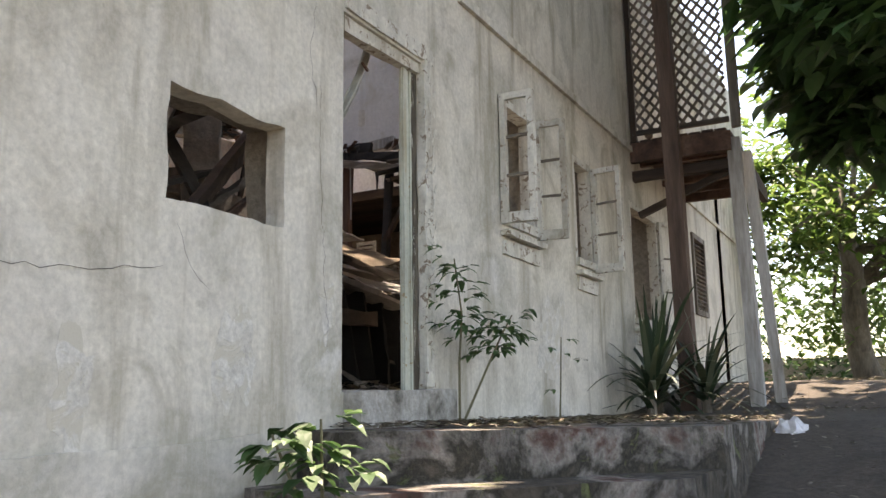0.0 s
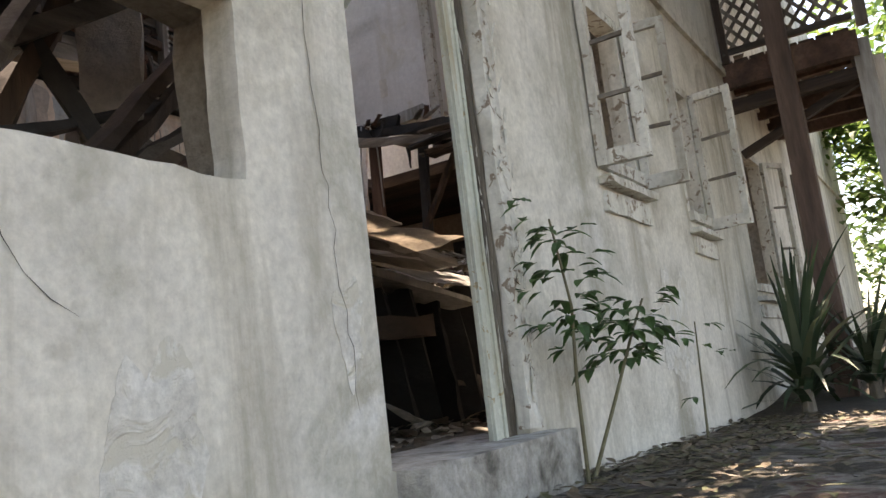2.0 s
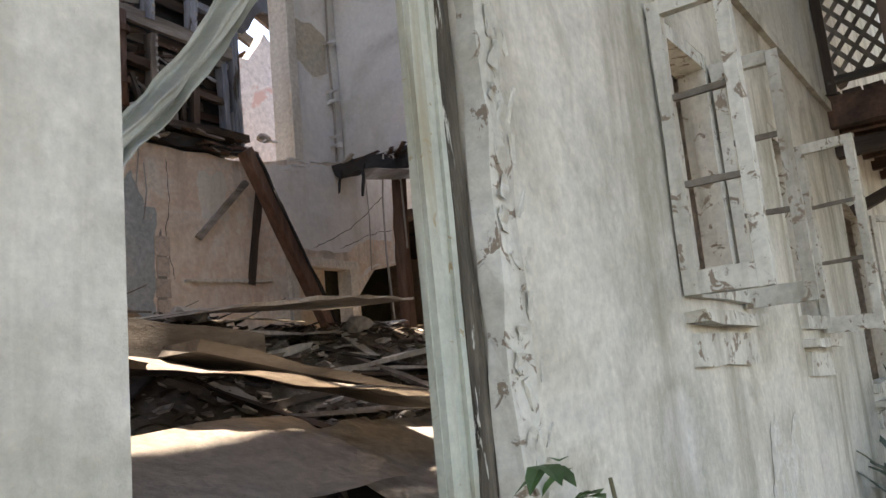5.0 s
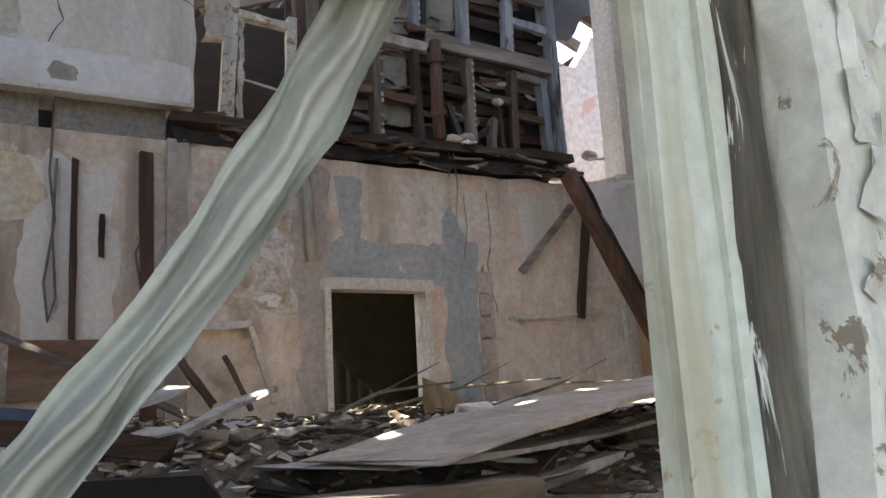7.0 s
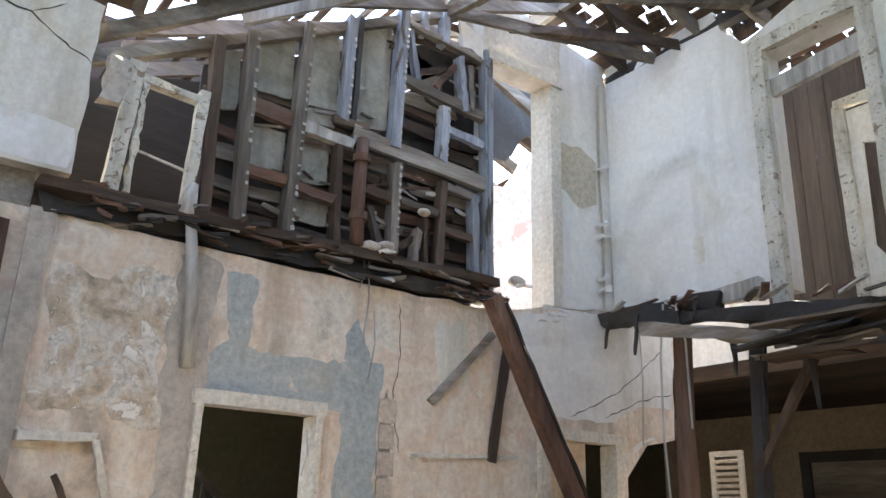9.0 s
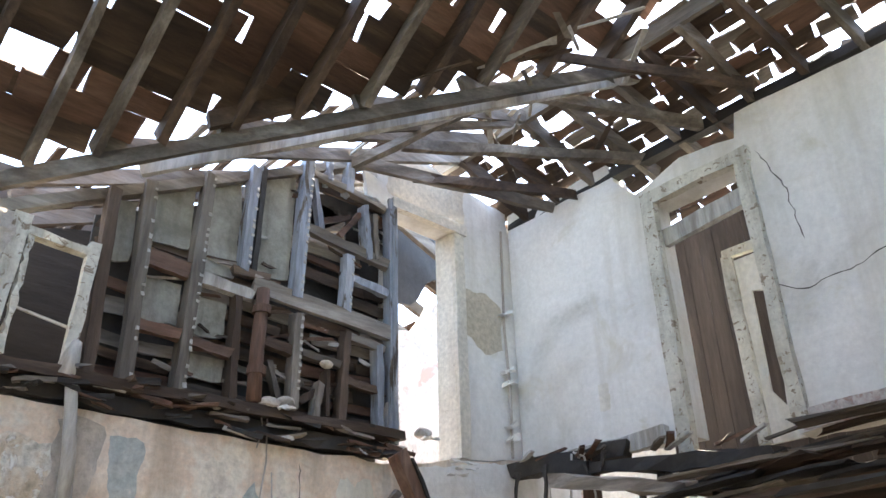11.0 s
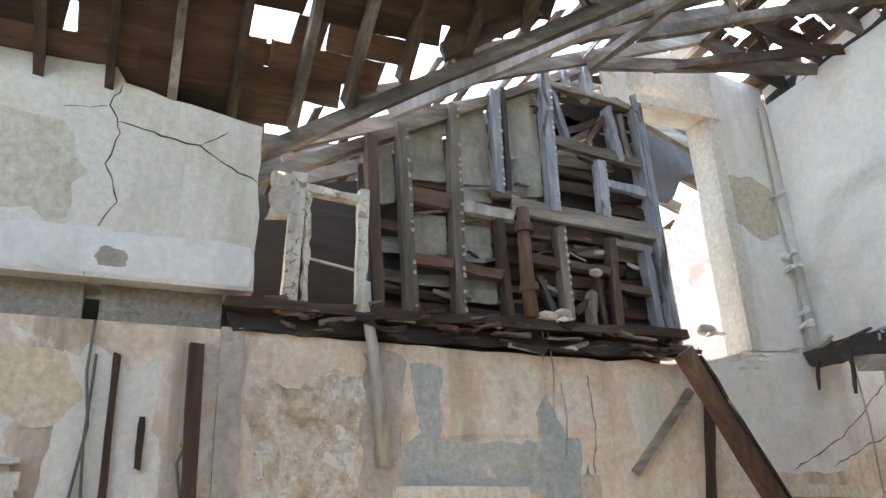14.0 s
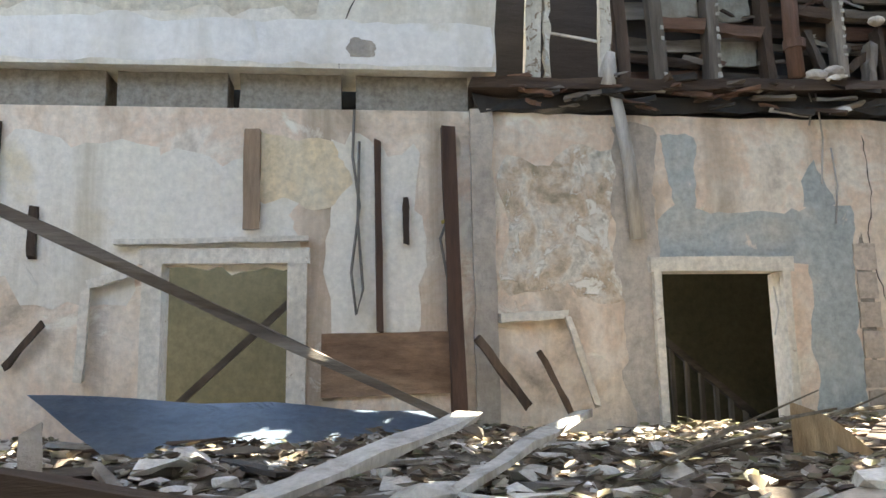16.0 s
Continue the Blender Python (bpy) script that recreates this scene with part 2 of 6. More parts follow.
def north(y0):
    return lambda a, b, d: Vector((a, y0 + d, b))

# ---- large structure ----
DOOR_L, DOOR_R, DOOR_B, DOOR_T = 3.345, 4.11, 1.60, 3.42
WIN = [(5.13, 5.74, 2.67, 3.58), (6.58, 7.05, 2.58, 3.52), (8.25, 9.35, 2.20, 3.45), (11.2, 12.0, 2.5, 3.6)]
ext_hole = ragged(rect(2.30, 2.28, 2.93, 2.71), 0.06, 0.012, seed=3)
outer = [(-6.0, -0.2), (17.0, -0.2), (17.0, 7.0), (-6.0, 7.0)]
holes = [ext_hole, rect(DOOR_L, DOOR_B, DOOR_R, DOOR_T)] + [rect(a, z0, b, z1) for a, b, z0, z1 in WIN]
struct("wall_east", slab(outer, holes, east, 0.10), M_EXT, "stained limewashed plaster outside wall of a ruined house")
inner_holes = [ragged(rect(2.22, 2.24, 3.02, 2.76), 0.07, 0.015, seed=5), rect(3.24, DOOR_B, 4.93, 6.2)] + [rect(a - 0.05, z0 - 0.02, b + 0.05, z1 + 0.05) for a, b, z0, z1 in WIN]
struct("wall_east_inner", slab(outer, inner_holes, lambda a, b, d: Vector((-0.10 - d, a, b)), 0.2), M_STONE, "inner face of the outside wall with splayed openings")


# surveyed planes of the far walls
def BK(y, z, dx=0.0):
    return Vector((-5.1 + dx, y - 0.13, z + 0.11))


def NP(x, z, dy=0.0):
    return Vector((x - 0.06, 9.5 - dy, z + 0.14))


def ground_z(x, y):
    t = min(1.0, max(0.0, (y - 0.3) / 7.0))
    z = 0.15 + 1.2 * t * t * (3 - 2 * t)
    if y > 8:
        z += min(0.25, (y - 8) * 0.1)
    return z


def ground_mesh():
    bm = bmesh.new()
    xs = [-160, -60, -25, -12, -6, -0.3] + [i * 0.3 for i in range(0, 41)] + [15, 20, 30, 60, 160]
    ys = [-160, -60, -25, -12, -6] + [-3 + i * 0.4 for i in range(0, 61)] + [25, 32, 45, 80, 160]
    rows = []
    for y in ys:
        rows.append([])
        for x in xs:
            z = ground_z(x, y) if x > -0.2 else 0.1
            if -1 < x < 14 and -4 < y < 22 and x > 0.2:
                z += 0.05 * noise.noise(Vector((x * 1.3, y * 1.3, 0))) + 0.02 * noise.noise(Vector((x * 5, y * 5, 3)))
            rows[-1].append(bm.verts.new((x, y, z)))
    for r0, r1 in zip(rows, rows[1:]):
        for k in range(len(xs) - 1):
            bm.faces.new((r0[k], r0[k + 1], r1[k + 1], r1[k]))
    return bm


struct("ground", ground_mesh(), M_GROUND, "shaded earth strewn with dead leaves", smooth=True)

# terrace and steps in front of the door


def terr_z(y):
    return 1.45 - 0.028 * (y - 3.0)


def terrace_step(k):
    o = 0.30 * k
    c = (1.42, 4.50) if k == 0 else (1.40 + .22 * (k - 1), 3.90 - .20 * (k - 1))
    pts = [(0.0, 3.02 - o), (0.34 + o * 0.35, 2.86 - o * 1.05), c, (c[0], 6.9 - 1.1 * k), (0.0, 6.9 - 1.1 * k)]
    pts = ragged(pts, 0.15, 0.012, keep=(4,), seed=k)
    top = 0.20 * k
    bm = bmesh.new()
    a = [bm.verts.new((x, y, terr_z(y) - top + 0.006 * noise.noise(Vector((x * 6, y * 6, k))))) for x, y in pts]
    b = [bm.verts.new((x * 1.02, y, 0.05)) for x, y in pts]
    bm.faces.new(a)
    n = len(pts)
    for i in range(n):
        bm.faces.new((a[i], b[i], b[(i + 1) % n], a[(i + 1) % n]))
    bmesh.ops.recalc_face_normals(bm, faces=bm.faces[:])
    return bm


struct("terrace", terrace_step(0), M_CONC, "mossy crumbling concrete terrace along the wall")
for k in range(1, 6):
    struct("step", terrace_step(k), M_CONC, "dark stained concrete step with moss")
struct("threshold", slab(ragged(rect(3.36, 1.40, 4.26, 1.60), 0.1, 0.006), [], lambda a, b, d: Vector((0.10 - d, a, b)), 0.42), surf("limewashed_stone", [(0.10, 0.09, 0.07), (0.38, 0.36, 0.31), (0.52, 0.50, 0.45), (0.18, 0.165, 0.13)], 5.0, 30, 0.92, 0.8, fine_amt=0.4), "worn stone door threshold")

# back wall, lower storey
def bkp(dx):
    return lambda a, b, d: BK(a, b, dx - d)


dC, dA, dB = (2.83, 3.58, 3.76), (5.80, 6.62, 3.70), (8.73, 9.55, 3.73)
lower = ragged([(-3.0, 1.4), (9.70, 1.4), (9.72, 3.46), (10.0, 3.76), (10.40, 3.84), (10.44, 4.59), (10.55, 5.12), (9.0, 4.86), (8.0, 4.70), (4.72, 4.70), (4.72, 4.71), (-3.0, 4.71)], 0.14, 0.015, keep=(0, 10, 11), seed=7)
holes = [rect(a, 1.6, b, z) for a, b, z in (dC, dA, dB)]
struct("wall_west_lower", slab(lower, holes, bkp(0.0), 0.14), M_INT, "peeling peach plaster back wall of the roofless room")
upper_left = ragged([(-3.0, 4.95), (4.83, 4.95), (4.84, 6.14), (4.5, 6.2), (3.95, 6.30), (3.86, 6.45), (3.86, 7.6), (-3.0, 7.6)], 0.12, 0.015, keep=(0, 5, 6, 7), seed=11)
struct("wall_west_upper", slab(upper_left, [rect(2.6, 6.42, 3.62, 7.4)], bkp(0.06), 0.40), M_CREAM, "cracked cream plaster wall of the upper storey")
for a, b in ((-3.0, 1.74), (1.80, 2.46), (2.53, 3.18), (3.25, 3.87), (3.96, 4.66)):
    struct("beam_pocket_infill", slab(ragged(rect(a, 4.71, b, 4.95), 0.1, 0.006), [], bkp(-0.05), 0.25), M_STONE, "bare grey stone course between joist pockets")
# near-black backing paints the shade inside the empty joist pockets
struct("pocket_backing", boxm((-5.62, -3.0, 4.74), (-5.5, 4.7, 5.1)), M_BURNT_SHADE, "near-black backing that darkens the joist pockets")
# plaster round the upper door and into the corner
ud = (8.11, 8.83, 4.95, 7.05)
up_right = ragged([(7.93, 7.05), (8.05, 7.05), (8.05, 4.85), (8.11, 4.85), (8.11, 7.05), (8.83, 7.05), (8.83, 4.85), (9.6, 4.95), (9.6, 7.55), (9.0, 7.62), (8.4, 7.75), (7.95, 7.72), (7.88, 7.4)], 0.12, 0.012, keep=(0, 1, 2, 3, 4, 5, 7), seed=13)
struct("wall_west_corner", slab(up_right, [], bkp(0.0), 0.22), M_WHITE, "flaking pale plaster beside the upper doorway")
# north wall, upper storey
ND = (-3.28, -2.47, 4.70, 6.84)
n_out = ragged([(-5.04, 4.92), (ND[0], 4.78), (ND[0], 6.84), (ND[1], 6.84), (ND[1], 4.62), (0.0, 4.66), (0.0, 7.2), (-1.6, 7.30), (-2.40, 7.34), (-2.45, 7.1), (-2.97, 7.18), (-3.45, 7.02), (-3.66, 7.26), (-3.73, 7.49), (-4.5, 7.45), (-5.04, 7.55)], 0.14, 0.012, keep=(1, 2, 3, 5, 15), seed=17)
struct("wall_north_upper", slab(n_out, [], lambda a, b, d: NP(a, b, -d), 0.22), M_WHITE, "white plaster wall of the upper room with flaking patches")
struct("wall_corner", boxm((-5.30, 9.38, 4.96), (-5.108, 9.70, 7.5)), M_WHITE, "pale plaster return in the room corner")
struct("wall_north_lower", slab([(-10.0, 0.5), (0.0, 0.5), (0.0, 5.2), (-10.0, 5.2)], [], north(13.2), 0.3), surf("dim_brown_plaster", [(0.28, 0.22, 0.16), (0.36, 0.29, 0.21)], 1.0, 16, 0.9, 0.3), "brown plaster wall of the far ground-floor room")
struct("wall_south", slab([(-10.0, 0.5), (0.0, 0.5), (0.0, 7.4), (-10.0, 7.4)], [], lambda a, b, d: Vector((a, -3.0 - d, b)), 0.3), M_CREAM, "plain cream plaster end wall")
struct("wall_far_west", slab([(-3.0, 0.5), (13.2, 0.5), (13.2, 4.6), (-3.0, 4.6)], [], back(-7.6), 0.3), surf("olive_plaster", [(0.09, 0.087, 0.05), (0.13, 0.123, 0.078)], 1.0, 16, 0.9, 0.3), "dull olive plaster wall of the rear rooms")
struct("wall_rear_lower", slab([(8.1, 1.5), (10.1, 1.5), (10.1, 4.5), (8.1, 4.5)], [], back(-6.1), .1), M_INT, "faded peach wall of the small room behind a doorway")
struct("floor", boxm((-8.0, -3.0, 1.3), (-0.3, 13.2, 1.55)), M_CONC, "buried ground floor of the house")
struct("upper_floor_rear", boxm((-8.0, 4.9, 4.6), (-5.3, 13.2, 4.72)), M_BROWN_Y, "old boarded floor of the rear upper rooms")


# debris heap
def heap_z(x, y):
    t = min(1.0, max(0.0, (-0.35 - x) / 2.0))
    z = 1.56 + 1.30 * (t ** 0.65) * min(1.0, max(0.0, (-0.85 - x) / 0.35))
    z += 0.10 * noise.noise(Vector((x * 0.9, y * 0.9, 1))) + 0.07 * noise.noise(Vector((x * 2.6, y * 2.6, 4))) + 0.035 * noise.noise(Vector((x * 7, y * 7, 9)))
    if y > 7.5:
        z -= 0.10 * (y - 7.5)
    return z


def heap_mesh():
    bm = bmesh.new()
    nx, ny = 48, 130
    rows = [[bm.verts.new((-5.1 + 4.8 * i / nx, -2.9 + 14.5 * j / ny, heap_z(-5.1 + 4.8 * i / nx, -2.9 + 14.5 * j / ny))) for i in range(nx + 1)] for j in range(ny + 1)]
    for r0, r1 in zip(rows, rows[1:]):
        for k in range(nx):
            bm.faces.new((r0[k], r0[k + 1], r1[k + 1], r1[k]))
    return bm


M_RUBBLE = surf("plaster_dust_and_earth", [(0.05, 0.04, 0.032), (0.13, 0.105, 0.08), (0.24, 0.215, 0.18), (0.085, 0.066, 0.05)], 4.0, 30, 0.97, 1.0, fine_amt=0.5)
struct("rubble_ground", heap_mesh(), M_RUBBLE, "heap of collapsed plaster, earth and broken timber")


# roof planes over the room: main rear slope, wing slopes
def main_z(x):
    return 6.40 + 0.72 * (x + 5.2)


def wing_z(y):
    return 6.65 + 0.42 * (y - 5.39) if y < 8.7 else 8.04 - 0.50 * (y - 8.7)


# ---- roof ----
def roof_parts():
    main = tagged(new("roof_main"), kind="structure", label="dark boarded roof slope with holes letting daylight in")
    wing = tagged(new("roof_wing"), kind="structure", label="broken wing roof of bare battens and rafters")
    rnd = random.Random(5)

    def valley_y(x):
        return min(8.75, 4.75 + 1.72 * (x + 5.25))

    def valley_x(y):
        return -5.25 + (y - 4.75) / 1.72

    # rafters of the main slope, from the wall plate or the valley up to the ridge
    y = -2.6
    while y < 8.6:
        x0 = max(-5.25, valley_x(y))
        if x0 < -2.2:
            link("rafter", beamm((x0, y, main_z(x0) - 0.08), (-1.9, y + rnd.uniform(-.04, .04), main_z(-1.9) - 0.08), 0.06, 0.14, 5, 0.010), M_BROWN_X if rnd.random() < .7 else M_GREY_X, main)
        y += 0.40 + rnd.uniform(-.06, .06)
    # boards of the main slope, laid along y; two lost boards and many small rotted gaps
    lost = ((-4.22, 4.46, 5.0), (-4.62, 4.50, 4.82), (-3.4, 3.3, 3.4), (-4.0, 5.0, 5.08))
    x = -6.1
    while x < -1.95:
        w = rnd.uniform(0.13, 0.18)
        xc = x + w / 2
        y = -2.8
        end = valley_y(xc) if xc > -5.25 else 4.75
        while y < end - .1:
            y1 = min(y + rnd.uniform(0.3, 1.5), end)
            span = [(y, y1)]
            for hx, h0, h1 in lost:
                if abs(hx - xc) < .07:
                    span = [q for a, b in span for q in ((a, min(b, h0)), (max(a, h1), b)) if q[1] - q[0] > .06]
            for a, b in span:
                z = main_z(xc) + 0.012
                thin = rnd.uniform(1.05, 1.2) if rnd.random() < .16 else 1.34
                if xc > -3.9 and b > 5.6 and rnd.random() < .05:
                    continue
                link("board", beamm((xc, a, z), (xc, b, z + rnd.uniform(-.01, .012)), w * thin, 0.018, 3, 0.005, up=(-0.58, 0, 0.81), ragged_end=0.025), M_RED_Y if rnd.random() < 0.45 else M_BROWN_Y, main)
            y = y1 + (rnd.uniform(.02, .07) if rnd.random() < .6 and xc > -4.9 else -.02)
        x += w
    # felt and shingle scraps lying over the boards close most of the joints
    for k in range(70):
        x, y = rnd.uniform(-5.6, -2.1), rnd.uniform(-2.6, 7.8)
        if y > valley_y(x) - .5 or any(abs(hx - x) < .22 and h0 - .35 < y < h1 + .2 for hx, h0, h1 in lost):
            continue
        link("shingle", beamm((x, y, main_z(x) + .04), (x + .02, y + rnd.uniform(.2, .6), main_z(x) + .045), rnd.uniform(.12, .26), .01, 2, .006, up=(-0.58, 0, 0.81), ragged_end=.04), M_BROWN_Y, main)
    # valley timbers: two long grey beams one under the other and a short splice
    for o, dz, m in ((0.05, -0.16, M_GREY_Y), (0.42, -0.02, M_PALEPOST)):
        a, b = -5.35 if o < .2 else -5.0, -2.9
        link("valley_beam", beamm((a, 4.75 + 1.72 * (a + 5.25) + o, main_z(a) + dz), (b, 4.75 + 1.72 * (b + 5.25) + o, main_z(b) + dz), 0.05, 0.12, 7, 0.010), m, main)
    link("splice", beamm((-4.55, 5.85, main_z(-4.5) - .10), (-4.2, 6.45, main_z(-4.15) - .08), .05, .13, 3, .008, ragged_end=.03), M_BROWN_Y, main)
    link("ridge_beam", beamm((-1.95, -2.8, main_z(-1.95) - 0.08), (-1.95, 9.2, main_z(-1.95) - 0.08), 0.06, 0.17, 8, 0.008), M_BROWN_Y, main)
    # wing: ridge, rafters, battens
    link("wing_ridge", beamm((-9.0, 8.7, wing_z(8.7) - 0.06), (-0.4, 8.7, wing_z(8.7) - 0.06), 0.05, 0.16, 6, 0.008), M_GREY_X, wing)
    link("wall_plate", beamm((-5.1, 9.56, 7.52), (-0.2, 9.56, 7.52), .12, .10, 12, .012), M_BURNT_SHADE, wing)
    x = -8.8
    while x < -0.4:
        ylow = 5.0 if x < -5.3 else valley_y(x)
        if ylow < 8.3:
            link("rafter", beamm((x, ylow, wing_z(ylow) - 0.07), (x + rnd.uniform(-.05, .05), 8.7, wing_z(8.7) - 0.08), 0.05, 0.12, 3, 0.01), M_GREY_Y, wing)
        yend = 9.75 if x > -5.2 else 10.4
        dx = rnd.uniform(.10, .28)
        link("rafter", beamm((x, 8.7, wing_z(8.7) - 0.09), (x + dx, yend, wing_z(yend) - 0.08), 0.06, 0.14, 4, 0.010), M_GREY_Y if rnd.random() < .6 else M_BROWN_Y, wing)
        x += 0.44 + rnd.uniform(-.10, .10)
    y = 5.0
    while y < 10.5:
        w = rnd.uniform(0.06, 0.10) if y < 8.7 else rnd.uniform(0.09, 0.13)
        xr = valley_x(y) - .05 if y < 8.7 else -0.3
        x = -9.0
        while x < xr:
            ln = rnd.uniform(0.5, 1.6) if y < 8.7 else rnd.uniform(.14, .48)
            x1 = min(xr, x + ln)
            keep = 0.0 if -7.6 < x < -5.4 and y > 8.9 else 0.95 if x < -6.8 else (0.90 if y > 8.7 else 0.42)
            if rnd.random() < keep and x1 - x > 0.1:
                z = wing_z(y) + 0.015 + rnd.uniform(-.012, .012)
                link("batten", beamm((x, y, z), (x1 - rnd.uniform(.01, .05), y + rnd.uniform(-.03, .03), z + rnd.uniform(-.015, .015)), w, 0.02, 3, 0.008, up=(0, -.45 if y < 8.7 else .45, .9), ragged_end=.03), M_BROWN_X if rnd.random() < .6 else M_RED_X if rnd.random() < .5 else M_GREY_X, wing)
            x = x1
        y += w * .92 + (rnd.uniform(0.01, 0.06) if y < 8.7 else rnd.uniform(-.01, .02))
    # loose and fallen timbers crossing under the broken slope
    for k, (p0, p1, w) in enumerate((((-4.55, 7.6, 7.40), (-3.35, 9.45, 7.46), .10), ((-4.9, 8.0, 7.42), (-4.15, 9.45, 7.46), .09), ((-5.0, 7.5, 7.42), (-4.45, 9.45, 7.44), .11), ((-3.7, 8.0, 7.72), (-2.75, 9.45, 7.50), .12), ((-3.4, 7.9, 7.85), (-2.2, 9.4, 7.56), .10), ((-4.3, 7.0, 7.15), (-4.05, 8.5, 7.78), .07), ((-4.7, 7.2, 7.10), (-3.3, 8.1, 7.66), .07), ((-4.4, 8.9, 7.5), (-4.2, 8.2, 7.85), .05))):
        link("fallen_rafter", beamm(p0, p1, 0.05, w, 5, 0.012, ragged_end=.04), (M_GREY_X, M_BROWN_X, M_GREY_Y)[k % 3], wing)
    for k in range(22):
        x, y = rnd.uniform(-4.9, -2.4), rnd.uniform(7.2, 9.3)
        z = wing_z(y) - rnd.uniform(.05, .2)
        link("loose_lath", beamm((x, y, z), (x + rnd.uniform(-.5, .5), y + rnd.uniform(-.35, .35), z + rnd.uniform(-.12, .1)), rnd.uniform(.02, .05), .012, 2, .008, ragged_end=.02), (M_GREY_X, M_BROWN_X, M_PALEPOST)[k % 3], wing)
    # torn felt hanging at the junction of the slopes
    bm = bmesh.new()
    rows = [[bm.verts.new((-3.55 + .09 * i, 7.55 + .10 * i + .03 * noise.noise(Vector((i, j, 1))), 7.72 + .05 * i - .05 * j - .03 * math.sin(i * 1.3))) for i in range(7)] for j in range(4)]
    for r0, r1 in zip(rows, rows[1:]):
        for k in range(6):
            bm.faces.new((r0[k], r0[k + 1], r1[k + 1], r1[k]))
    link("torn_felt", bm, M_FELT, wing, smooth=True)
    # front slope over the doorway, out of view, added mostly stripped to its rafters
    for k in range(14):
        x = rnd.uniform(-1.5, -0.1)
        y = rnd.uniform(-2.5, 11)
        z = main_z(-1.9) - 0.5 * (x + 1.9) + 0.01
        link("board", beamm((x, y, z), (x, y + rnd.uniform(.6, 1.8), z), rnd.uniform(.1, .16), .018, 2, .004, up=(.45, 0, .9), ragged_end=.03), M_BROWN_Y, main)
    # unseen close boarding placed to keep sun off the cloth and door sheets
    for k in range(10):
        x = -1.40 + k * .13
        z = main_z(-1.9) - 0.5 * (x + 1.9) + 0.01
        link("board", beamm((x, 3.7 + rnd.uniform(-.3, .3), z), (x, 7.1 + rnd.uniform(-.3, .3), z), .135, .018, 3, .004, up=(.45, 0, .9), ragged_end=.03), M_BROWN_Y, main)
    y = -2.6
    while y < 12:
        link("rafter", beamm((-1.9, y, main_z(-1.9) - 0.07), (0.25, y, main_z(-1.9) - 1.15), 0.055, 0.13, 2, 0.006), M_BROWN_X, main)
        y += 0.85


M_RED_X = wood("red_brown_batten", RED, (0.12, 1, 1))
M_PALEPOST = surf("whitewashed_timber", [(0.30, 0.28, 0.25), (0.50, 0.49, 0.46), (0.58, 0.57, 0.54)], 2.0, 24, .9, .5, stretch=(1, 1, .15), streak=(.8, (.16, .13, .10), 8))
M_FELT = surf("tan_roofing_felt", [(.34, .27, .19), (.46, .39, .30), (.52, .46, .38)], 4, 24, .95, .5)
roof_parts()


# ---- upper stud partition on the back wall ----
def rake(y):
    return 6.18 + 0.59 * (y - 5.51)


